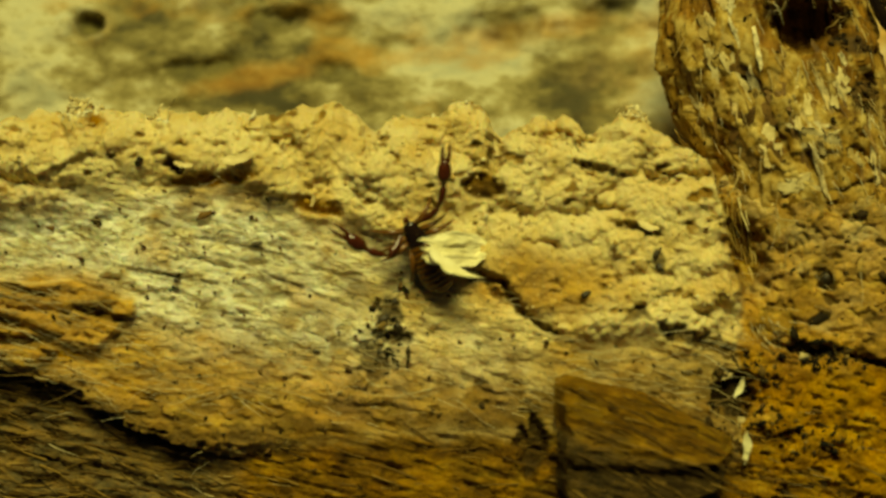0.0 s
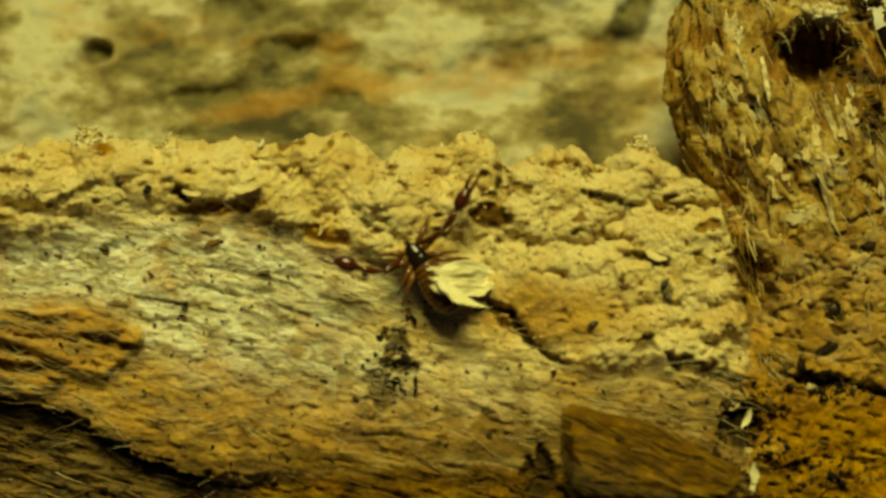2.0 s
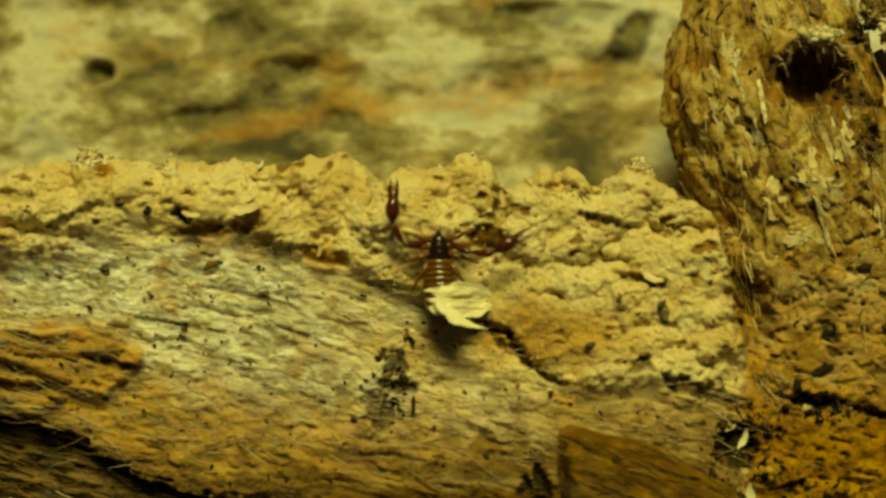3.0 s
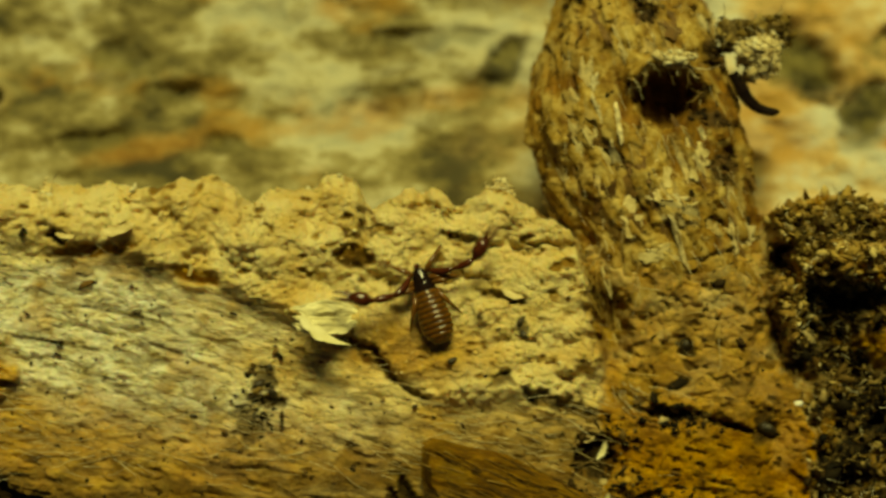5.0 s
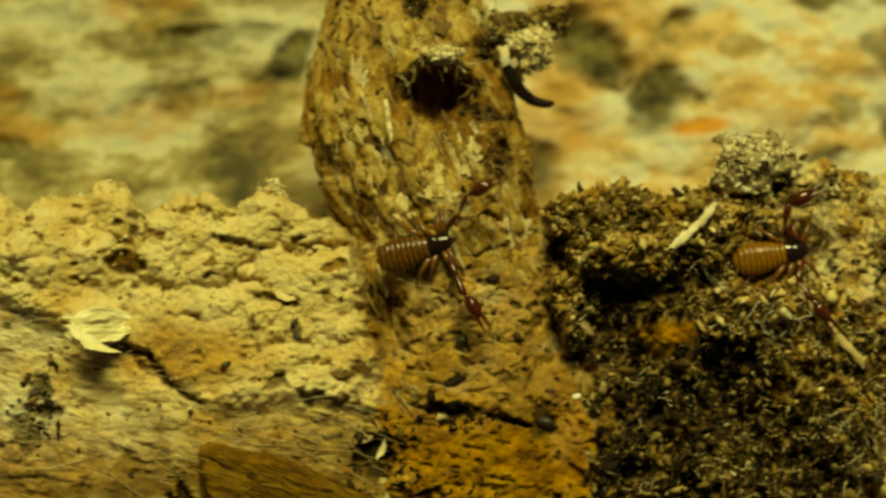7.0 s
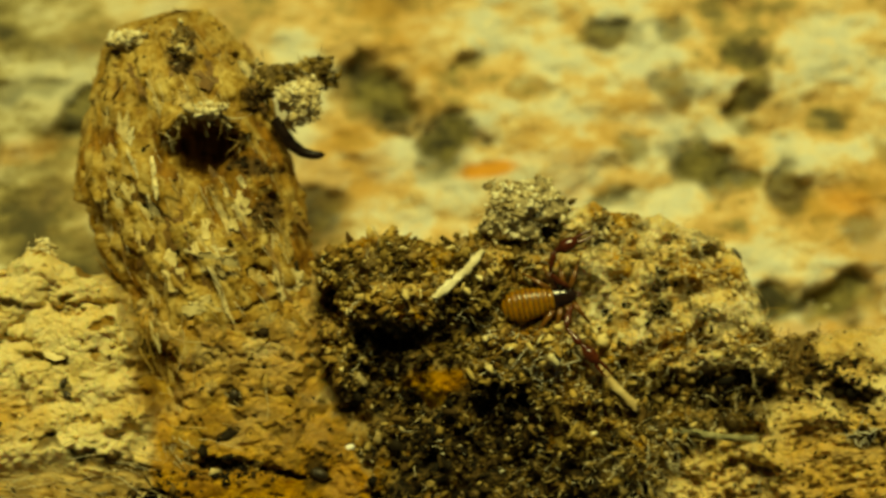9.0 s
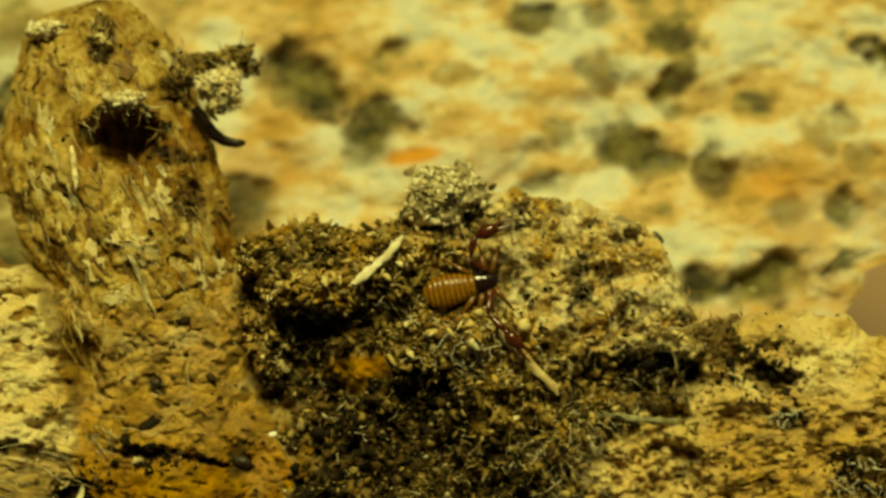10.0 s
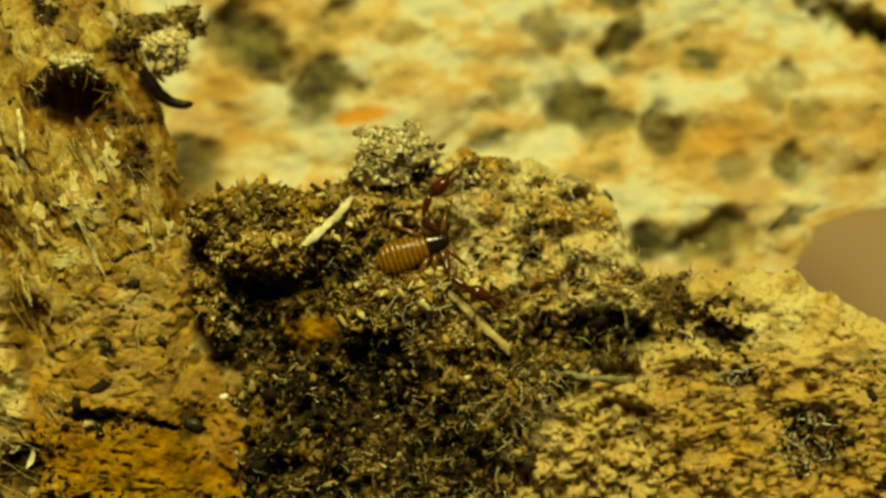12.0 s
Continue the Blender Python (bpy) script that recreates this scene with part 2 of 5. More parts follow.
GREYBITS = bits("grey_crumbs", (0.0, (0.16, 0.11, 0.04)), (0.25, (0.46, 0.36, 0.17)), (0.6, (0.74, 0.64, 0.38)), (1.0, (0.90, 0.84, 0.60)))
TANBITS = bits("tan_crumbs", (0.0, (0.46, 0.29, 0.08)), (0.2, (0.68, 0.48, 0.16)), (0.7, (0.83, 0.65, 0.29)), (1.0, (0.91, 0.82, 0.50)))
BROWNBITS = bits("brown_crumbs", (0.0, (0.035, 0.02, 0.006)), (0.30, (0.16, 0.095, 0.022)), (0.58, (0.40, 0.26, 0.07)), (0.82, (0.62, 0.46, 0.17)), (1.0, (0.82, 0.72, 0.42)))
CLODBITS = bits("dark_clods", (0.0, (0.012, 0.009, 0.004)), (0.6, (0.05, 0.032, 0.010)), (1.0, (0.16, 0.10, 0.03)))
SPECKS = bits("dark_specks", (0.0, (0.012, 0.009, 0.004)), (0.6, (0.06, 0.035, 0.012)), (1.0, (0.20, 0.11, 0.03)))
HAIRS = bits("pale_fibres", (0.0, (0.34, 0.22, 0.07)), (0.5, (0.62, 0.48, 0.21)), (1.0, (0.84, 0.76, 0.50)))
CURLS = bits("bright_threads", (0.0, (0.08, 0.040, 0.008)), (0.45, (0.30, 0.19, 0.045)), (0.75, (0.62, 0.46, 0.17)), (1.0, (0.94, 0.88, 0.62)))
TUFT = bits("pale_tufts", (0.0, (0.58, 0.44, 0.20)), (0.5, (0.78, 0.66, 0.36)), (1.0, (0.92, 0.85, 0.60)))
WHITECURLS = bits("white_threads", (0.0, (0.60, 0.52, 0.30)), (0.5, (0.82, 0.76, 0.54)), (1.0, (0.95, 0.93, 0.80)))
RUSTHAIRS = bits("rust_fibres", (0.0, (0.05, 0.022, 0.005)), (0.5, (0.17, 0.085, 0.018)), (1.0, (0.46, 0.29, 0.09)))
PALECORE = plain("pale_felt", (0.34, 0.24, 0.08), (0.86, 0.75, 0.45), 3200, 0.8, 0.0003)
GREYCORE = plain("grey_felt", (0.10, 0.07, 0.025), (0.66, 0.55, 0.30), 3200, 0.8, 0.0003)
DARKCORE = plain("brown_felt", (0.04, 0.025, 0.007), (0.34, 0.23, 0.065), 3200, 0.8, 0.0003)
SPLINTER = bits("brown_splinters", (0.0, (0.02, 0.012, 0.003)), (0.5, (0.12, 0.065, 0.014)), (1.0, (0.34, 0.21, 0.05)))
GOLDBITS = bits("golden_crumbs", (0.0, (0.07, 0.036, 0.008)), (0.3, (0.27, 0.16, 0.036)), (0.65, (0.54, 0.37, 0.10)), (0.9, (0.74, 0.58, 0.24)), (1.0, (0.88, 0.80, 0.48)))
MIDBITS = bits("olive_crumbs", (0.0, (0.03, 0.02, 0.006)), (0.35, (0.11, 0.068, 0.014)), (0.7, (0.28, 0.19, 0.046)), (1.0, (0.56, 0.42, 0.15)))
BODY = chitin("amber_shell", (0.10, 0.040, 0.004), (0.17, 0.074, 0.008), 0.2, 0.35)
SEAM = chitin("dark_seam", (0.018, 0.008, 0.003), (0.035, 0.015, 0.005), 0.4)
PALE_BODY = chitin("light_amber_shell", (0.19, 0.083, 0.005), (0.32, 0.150, 0.010), 0.2, 0.4)
PALE_SEAM = chitin("light_seam", (0.06, 0.026, 0.004), (0.10, 0.045, 0.007), 0.35)
HEAD = chitin("black_shell", (0.006, 0.004, 0.003), (0.02, 0.009, 0.005), 0.16)
ARM = chitin("red_brown_shell", (0.038, 0.009, 0.003), (0.085, 0.019, 0.005), 0.18)
LEG = chitin("pale_leg", (0.10, 0.038, 0.007), (0.19, 0.083, 0.016), 0.25)


# ---- mesh helpers ----
def mesh_of(name, verts, faces, mat, attrs=None, smooth=True):
    """A mesh from arrays in millimetres; faces all of one size."""
    me = bpy.data.meshes.new(name)
    verts, faces = np.asarray(verts, np.float32) * MM, np.asarray(faces, np.int32)
    n, k = faces.shape
    me.vertices.add(len(verts))
    me.vertices.foreach_set("co", verts.ravel())
    me.loops.add(n * k)
    me.loops.foreach_set("vertex_index", faces.ravel())
    me.polygons.add(n)
    me.polygons.foreach_set("loop_start", np.arange(0, n * k, k, dtype=np.int32))
    me.polygons.foreach_set("use_smooth", np.full(n, smooth))
    for key, value in (attrs or {}).items():
        a = me.attributes.new(key, "FLOAT", "POINT")
        a.data.foreach_set("value", np.asarray(value, np.float32).ravel())
    me.update(calc_edges=True)
    me.materials.append(mat)
    return me


def grid_faces(nu, nv, loop=False):
    i, j = np.meshgrid(np.arange(nu if loop else nu - 1), np.arange(nv - 1), indexing="ij")
    i2 = (i + 1) % nu
    return np.stack([i * nv + j, i2 * nv + j, i2 * nv + j + 1, i * nv + j + 1], -1).reshape(-1, 4)


def thing(name, base, label, category, group="", kind=""):
    """An Empty at a place of the plan."""
    ob = new(name)
    ob.empty_display_size = 0.001
    ob.matrix_basis = RIG @ Matrix.Translation(Vector(base) * MM)
    ob["base"] = [float(v) for v in base]
    return tagged(ob, label, category, group, kind)


def part(name, me, parent, label="", kind=""):
    """A mesh in the plan's millimetres, hung under a thing or a part of it."""
    ob = new(name, me)
    ob.parent = parent
    root = parent if parent.parent is None else parent.parent
    if parent.parent is None and "base" in root:
        ob.matrix_basis = Matrix.Translation(-Vector(root["base"]) * MM)
    return tagged(ob, label, kind=kind)


def alone(name, me, base, label, category, group="", kind=""):
    """A thing of one mesh, whose origin is its base."""
    me.transform(Matrix.Translation(-Vector(base) * MM))
    ob = new(name, me)
    ob.matrix_basis = RIG @ Matrix.Translation(Vector(base) * MM)
    return tagged(ob, label, category, group, kind)


ICO = bmesh.new()
bmesh.ops.create_icosphere(ICO, subdivisions=1, radius=1)
ICO_V = np.array([v.co[:] for v in ICO.verts])
ICO_F = np.array([[v.index for v in f.verts] for f in ICO.faces])
ICO.free()


def turns(n, rng):
    q = rng.normal(size=(n, 4))
    w, x, y, z = (q / np.linalg.norm(q, axis=1, keepdims=True)).T
    return np.stack([1 - 2 * (y * y + z * z), 2 * (x * y - z * w), 2 * (x * z + y * w), 2 * (x * y + z * w), 1 - 2 * (x * x + z * z), 2 * (y * z - x * w),
                     2 * (x * z - y * w), 2 * (y * z + x * w), 1 - 2 * (x * x + y * y)], 1).reshape(n, 3, 3)


def crumbs(places, sizes, rng, long=1.0):
    """Verts and faces of small uneven lumps."""
    n = len(places)
    shape = ICO_V[None] * (1 + 0.75 * rng.uniform(-1, 1, (n, len(ICO_V), 1)))
    shape = shape * (rng.uniform(0.2, 1.4, (n, 1, 3)) * np.array([long, 1, 1]))
    v = np.einsum("nij,nkj->nki", turns(n, rng), shape) * np.asarray(sizes)[:, None, None] + places[:, None]
    f = ICO_F[None] + (np.arange(n) * len(ICO_V))[:, None, None]
    return v.reshape(-1, 3), f.reshape(-1, 3)


def fibres(starts, ways, lengths, widths, rng, curl=0.5, rings=5):
    """Verts and faces of thin three-sided hairs that taper and bend."""
    n = len(starts)
    ways = ways / np.linalg.norm(ways, axis=1, keepdims=True)
    side = np.cross(ways, rng.normal(size=(n, 3)))
    side /= np.linalg.norm(side, axis=1, keepdims=True)
    up = np.cross(ways, side)
    s = np.linspace(0, 1, rings)[None, :, None]
    bend = (rng.normal(size=(n, 1, 1)) * side[:, None] + rng.normal(size=(n, 1, 1)) * up[:, None]) * curl
    wig = np.sin(s * 7 + rng.uniform(0, 6, (n, 1, 1))) * side[:, None] * curl * 0.2
    line = starts[:, None] + np.asarray(lengths)[:, None, None] * (s * ways[:, None] + s * s * bend * 0.6 + wig * s)
    r = (np.asarray(widths)[:, None, None] * (1 - 0.7 * s))[:, :, None]
    a = np.arange(3) * 2.0944
    ring = np.cos(a)[None, None, :, None] * side[:, None, None] + np.sin(a)[None, None, :, None] * up[:, None, None]
    v = line[:, :, None] + ring * r
    base = (np.arange(n) * rings * 3)[:, None, None, None]
    i, k = np.meshgrid(np.arange(rings - 1), np.arange(3), indexing="ij")
    f = np.stack([i * 3 + k, i * 3 + (k + 1) % 3, (i + 1) * 3 + (k + 1) % 3, (i + 1) * 3 + k], -1)[None] + base
    return v.reshape(-1, 3), f.reshape(-1, 4)


def tube(line, radii, sides=10, flat=1.0, close=True):
    """Verts and faces of a round bar along a line; flat squeezes it in y."""
    line, radii = np.asarray(line, float), np.asarray(radii, float)
    d = np.gradient(line, axis=0)
    d /= np.linalg.norm(d, axis=1, keepdims=True)
    ref = np.array([0, 1, 0]) if abs(d[:, 1]).max() < 0.9 else np.array([1, 0, 0])
    a = np.cross(d, ref)
    a /= np.linalg.norm(a, axis=1, keepdims=True)
    b = np.cross(a, d)
    ang = np.linspace(0, 2 * np.pi, sides, endpoint=False)
    v = line[None] + (np.cos(ang)[:, None, None] * a[None] + flat * np.sin(ang)[:, None, None] * b[None]) * radii[None, :, None]
    return v.reshape(-1, 3), grid_faces(sides, len(line), True)


# ---- table and background bark ----
def table():
    v = np.array([[sx * 110, sy * 80, -z] for z in (0, 20) for sx, sy in ((-1, -1), (1, -1), (1, 1), (-1, 1))], float)
    f = np.array([[0, 1, 2, 3], [7, 6, 5, 4], [0, 4, 5, 1], [1, 5, 6, 2], [2, 6, 7, 3], [3, 7, 4, 0]])
    ob = new("table_top", mesh_of("table_top", v, f, TABLE, smooth=False))
    return tagged(ob, "plain brown wooden table top under the bark", "table", kind="structure")


def slab_y(z):
    return 6.0 + 0.35 * (z - 7.0)


def bark_slab():
    nx, nz = 480, 220
    x, z = np.meshgrid(np.linspace(-30, 44.5, nx), np.linspace(-16, 17, nz), indexing="ij")
    # ragged right end
    end = np.interp(z, [-16, -0.4, 0.4, 1.2, 1.6, 1.9, 12.6, 13.3, 26], [38.3, 38.6, 39.5, 39.8, 41.3, 44.6, 44.3, 37.6, 37.6]) + 0.3 * fbm(z * 0.6, z * 0, z * 0 + 3, 3, 5)
    x = np.where(x > 37.5, 37.5 + (x - 37.5) * (end - 37.5) / 7.0, x)
    relief = 0.9 * fbm(x * 0.12, x * 0, z * 0.4, 4, 11) + 0.5 * fbm(x * 0.5, x * 0, z * 0.8, 4, 12) + 0.12 * fbm(x * 2, x * 0, z * 2.5, 3, 14)
    dark = np.zeros_like(x)
    rust = np.zeros_like(x)
    gold = step(4, 15, x + 2 * fbm(x * 0.3, x * 0, z * 0.3, 2, 8))

    # Sinks the bark and puts the hollow's darkness into its colour.
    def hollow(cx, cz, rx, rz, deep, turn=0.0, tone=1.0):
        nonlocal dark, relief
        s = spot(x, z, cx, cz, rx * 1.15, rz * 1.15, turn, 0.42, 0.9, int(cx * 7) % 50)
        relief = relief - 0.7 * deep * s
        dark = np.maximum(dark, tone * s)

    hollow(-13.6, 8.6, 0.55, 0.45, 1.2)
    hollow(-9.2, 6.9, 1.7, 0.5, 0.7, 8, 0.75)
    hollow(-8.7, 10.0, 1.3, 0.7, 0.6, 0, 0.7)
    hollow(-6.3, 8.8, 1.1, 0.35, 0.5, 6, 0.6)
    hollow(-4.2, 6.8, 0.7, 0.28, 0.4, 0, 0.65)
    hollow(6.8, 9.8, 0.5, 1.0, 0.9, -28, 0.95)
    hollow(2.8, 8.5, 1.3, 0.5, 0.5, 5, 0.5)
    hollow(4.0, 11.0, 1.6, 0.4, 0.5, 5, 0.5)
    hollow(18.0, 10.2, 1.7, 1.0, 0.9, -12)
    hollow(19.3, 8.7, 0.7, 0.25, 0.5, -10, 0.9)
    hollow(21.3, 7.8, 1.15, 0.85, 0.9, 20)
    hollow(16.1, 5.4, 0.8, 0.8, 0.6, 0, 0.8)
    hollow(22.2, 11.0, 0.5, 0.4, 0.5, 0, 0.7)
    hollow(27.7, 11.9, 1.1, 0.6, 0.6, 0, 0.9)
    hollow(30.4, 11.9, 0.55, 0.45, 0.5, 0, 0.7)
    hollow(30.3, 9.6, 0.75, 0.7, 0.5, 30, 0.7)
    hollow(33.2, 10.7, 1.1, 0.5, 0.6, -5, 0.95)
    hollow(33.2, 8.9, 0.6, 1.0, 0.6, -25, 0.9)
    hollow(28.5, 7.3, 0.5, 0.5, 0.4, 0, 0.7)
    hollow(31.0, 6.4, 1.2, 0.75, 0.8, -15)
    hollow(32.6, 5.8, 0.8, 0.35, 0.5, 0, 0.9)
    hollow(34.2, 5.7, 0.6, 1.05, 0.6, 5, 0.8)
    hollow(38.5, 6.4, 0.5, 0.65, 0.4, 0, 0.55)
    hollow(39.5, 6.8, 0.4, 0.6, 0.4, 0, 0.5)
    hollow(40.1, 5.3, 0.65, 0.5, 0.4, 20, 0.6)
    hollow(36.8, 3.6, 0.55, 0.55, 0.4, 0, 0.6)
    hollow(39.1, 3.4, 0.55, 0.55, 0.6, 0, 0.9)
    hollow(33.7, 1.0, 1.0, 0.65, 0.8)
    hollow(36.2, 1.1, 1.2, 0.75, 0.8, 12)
    # shade under the slab's lower edge, drawn as a dark hollow
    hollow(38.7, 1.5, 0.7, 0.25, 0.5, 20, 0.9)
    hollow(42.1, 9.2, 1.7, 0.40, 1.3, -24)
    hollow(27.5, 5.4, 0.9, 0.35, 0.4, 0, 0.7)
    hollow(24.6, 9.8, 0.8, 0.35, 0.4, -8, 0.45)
    relief = relief + 0.8 * spot(x, z, 44.0, 9.9, 2.2, 1.2, 0, 0.5, 0.3, 31) + 0.5 * spot(x, z, 38.4, 1.0, 1.0, 0.8, 0, 0.5, 0.3, 32)
    rust = np.maximum(rust, 0.5 * spot(x, z, 36.8, 4.6, 0.9, 0.5, -20, 0.5, 0.5, 33))
    rust = np.maximum(rust, spot(x, z, 22.7, 6.8, 1.2, 0.33, 5, 0.4, 0.3, 2))
    rust = np.maximum(rust, 0.35 * spot(x, z, -7.2, 6.6, 2.2, 0.5, 10, 0.5, 0.4, 4))
    rust = np.maximum(rust, 0.35 * spot(x, z, 3.2, 8.4, 2.6, 0.5, 8, 0.5, 0.4, 6))
    ring = spot(x, z, -13.6, 8.6, 1.0, 0.8, 0, 0.3, 0.2, 9) - spot(x, z, -13.5, 8.7, 0.55, 0.45, 0, 0.3, 0.2, 9)
    relief = relief + 0.4 * ring
    pale_ring = 0.3 * np.clip(ring, 0, 1)
    front = np.stack([x, slab_y(z) - relief, z], -1)
    back = np.stack([x, slab_y(z) + np.interp(x, [26, 34], [6.0, 1.3]), z], -1)
    v = np.concatenate([front, back[:, ::-1]], 1)
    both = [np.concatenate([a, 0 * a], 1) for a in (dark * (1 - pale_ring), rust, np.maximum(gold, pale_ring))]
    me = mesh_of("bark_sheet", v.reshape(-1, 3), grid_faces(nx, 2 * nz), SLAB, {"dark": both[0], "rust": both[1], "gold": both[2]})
    base = (8, slab_y(5) + 6, 5)
    return alone("bark_slab", me, base, "weathered grey and golden bark slab with dark hollows, lying on the table", "bark")


# ---- the rotten log ----
def crest_line(x):
    z = np.interp(x, [-30, -15.5, -13.5, -12.5, -11.3, -7.2, -6.0, -4.5, -3.2, -2.75, -2.3, -1.8, -0.3, 0.3, 1.35, 1.65, 2.1, 3.2, 4.2, 5.0, 5.5, 6.5, 7.7, 9.3, 10.2, 11],
                  [4.2, 4.5, 4.8, 5.1, 4.7, 4.9, 4.7, 5.1, 5.0, 4.2, 4.1, 4.6, 4.7, 5.0, 5.1, 4.1, 4.1, 4.6, 4.65, 4.1, 4.3, 4.9, 3.9, 3.2, 2.5, 2.4])
    pile = np.interp(x, [11, 15.5, 16.4, 17.3, 18.3, 19.7, 20.7, 22.0, 26.1, 27.9, 29.9, 31.4, 32.0, 32.6, 33.5, 36.8, 38.2, 39.4, 41.1, 44, 50],
                     [2.4, 2.6, 3.9, 4.2, 4.5, 4.4, 4.0, 4.4, 5.1, 4.7, 4.2, 3.2, 1.9, 0.0, 0.0, 0.1, -0.5, -1.4, -2.3, -5, -9])
    puffs = 0.28 * np.sqrt(np.clip(1 - (((x * 0.95 + 0.8 * fbm(x * 0.7, x * 0, x * 0, 2, 23)) % 1.0) * 2 - 1) ** 2, 0, 1)) - 0.2
    z = np.where(x < 11, z + puffs * (x < 9), pile)
    return z + 0.22 * fbm(x * 1.6, x * 0, x * 0, 3, 21) + 0.05 * fbm(x * 6, x * 0, x * 0, 3, 22)


def crest(x):
    """The rim's height, its corners worn round."""
    return sum(crest_line(x + d) for d in (-0.16, -0.08, 0.0, 0.08, 0.16)) / 5


def lip_bottom(x):
    return np.interp(x, [-30, -15.2, -12.3, -9.4, -7.5, -6.1, -4.4, -2.9, -1.3, -0.4, 0.8, 1.8, 2.6, 3.9, 6, 8.4, 10.4],
                     [1.5, 1.5, 2.1, 2.3, 2.7, 2.0, 1.3, 0.9, 0.4, -0.2, -0.7, -1.2, -2.0, -2.8, -2.9, -3.2, -1.5])


def low_line(x):
    return np.interp(x, [-30, -15.3, -13.6, -10.8, -7.9, -5, -3.2, 2.2, 3.4, 4, 6.6, 9.6, 12, 17], [-3.9, -4.0, -4.4, -5.9, -6.9, -6.6, -6.3, -6.3, -6.0, -6.1, -6.2, -6.6, -7.5, -8.5])


def stub_shape(z):
    """Left edge, right edge, depth and middle of the branch stub at a height."""
    left = np.interp(z, [-3, 0, 2.8, 4.7, 6.3, 8.0, 9.6, 10.6, 12.1, 12.8, 13.2], [10.2, 9.9, 9.2, 7.9, 7.5, 7.5, 7.85, 8.25, 8.8, 9.5, 11.2])
    right = np.interp(z, [-3, 0, 2.5, 3.9, 5.0, 7.3, 9.8, 11.5, 12.6, 13.2], [16.4, 16.5, 16.5, 16.3, 15.9, 15.6, 14.9, 14.0, 13.2, 12.6])
    deep = np.interp(z, [-3, -1.5, 0, 3, 7, 10, 12.5, 13.2], [2.9, 2.95, 3.0, 3.1, 3.0, 2.7, 1.6, 0.3])
    middle = np.interp(z, [-3, 3, 7, 11, 12.9], [0.35, 0.4, 0.5, 0.8, 1.0])
    return left, right, deep, middle


LOG_X = np.arange(-24, 46.01, 0.062)
LOG_V = np.linspace(0, 1, 300)
ZB = -13.0
SURF = {}


def log_wood(parent):
    """The body of the log: its broken face, its crumbling rim and its back."""
    nx, nv = len(LOG_X), len(LOG_V)
    X = np.repeat(LOG_X[:, None], nv, 1)
    zc = crest(LOG_X)[:, None]
    Z = ZB + (zc - ZB) * LOG_V[None]
    n1 = fbm(X * 0.5, X * 0, Z * 0.5, 3, 31)
    n2 = fbm(X * 1.7, X * 0, Z * 1.7, 4, 32)
    n3 = fbm(X * 5.0, X * 0, Z * 5.0, 3, 33)
    a = radians(-13)
    U, V = X * math.cos(a) + Z * math.sin(a), -X * math.sin(a) + Z * math.cos(a)
    bites = fbm(U * 1.1, X * 0 + 4, V * 3.2, 3, 36)
    fib = fbm(U * 0.55, X * 0, V * 3.2, 4, 34) + 0.7 * fbm(U * 1.1, X * 0, V * 9, 3, 35)

    # regions
    lb = lip_bottom(X) + 0.35 * n2 + 0.15 * n3
    right_end = np.interp(Z, [-3.5, -1.1, 1.3, 2.9, 4.0, 5], [9.9, 10.2, 9.6, 9.2, 7.9, 7.0]) + 0.25 * n2
    soft = np.interp(X, [-30, -10, -7, -1.5, 0.3, 4, 10], [0.9, 0.9, 0.5, 0.45, 0.08, 0.6, 0.6])
    lip = step(-1, 1, (Z - lb) / soft) * step(0.10, -0.10, X - right_end)
    ll = low_line(X) + 0.35 * n2 + 0.2 * n3 + 0.2 * fib
    low = step(1, -1, (Z - ll) / np.interp(X, [-30, -9, -6, 17], [0.10, 0.12, 0.6, 0.8])) * step(17.5, 16, X)
    foot = step(-0.1, 0.3, X - right_end) * step(21.0, 20.0, X)
    pile = step(-0.25, 0.25, X - np.interp(Z, [-13, -4.8, -2.2, 0, 1.5, 2.6, 4], [19.5, 17.6, 17.0, 16.5, 16.2, 16.6, 16.0]) + 0.9 * n2 + 0.7 * n1) * step(33.2, 32.2, X + 0.9 * n2 + 0.5 * n1)
    foot = foot * (1 - pile)
    tanpile = pile * step(-0.3, 0.5, Z - np.interp(X, [16, 24, 25.2, 27, 29, 33], [9, 3.0, 0.9, -0.4, -0.9, -1.6]) + 0.8 * n1 + 0.5 * n2)
    far = step(31.5, 33.5, X)
    pores = step(-0.5, 0.5, X - 27.2 + 1.8 * n1 + 1.0 * n2) * step(0.3, -0.3, Z + np.interp(X, [26, 28, 29, 31.4, 32.8, 36, 46], [9, 5.6, 3.6, 3.0, 2.3, 2.8, 4.5]) + 0.4 * n2)
    soil = np.clip(pile - tanpile - pores, 0, 1)
    margin = soil * np.clip(step(18.8, 17.2, X + 0.9 * n2) * np.maximum(step(-0.2, 1.4, Z + 0.5 * n2), 0.15 * step(-4.5, -2.5, Z + 0.6 * n1)) + step(1.6, 2.8, Z + 0.8 * n1 + 0.4 * n2) * 0.8 * step(20.5, 22.5, X + n1) + 0.9 * spot(X, Z, 26.0, -1.3, 1.5, 1.0, -40, 0.5, 0.5, 12), 0, 1)

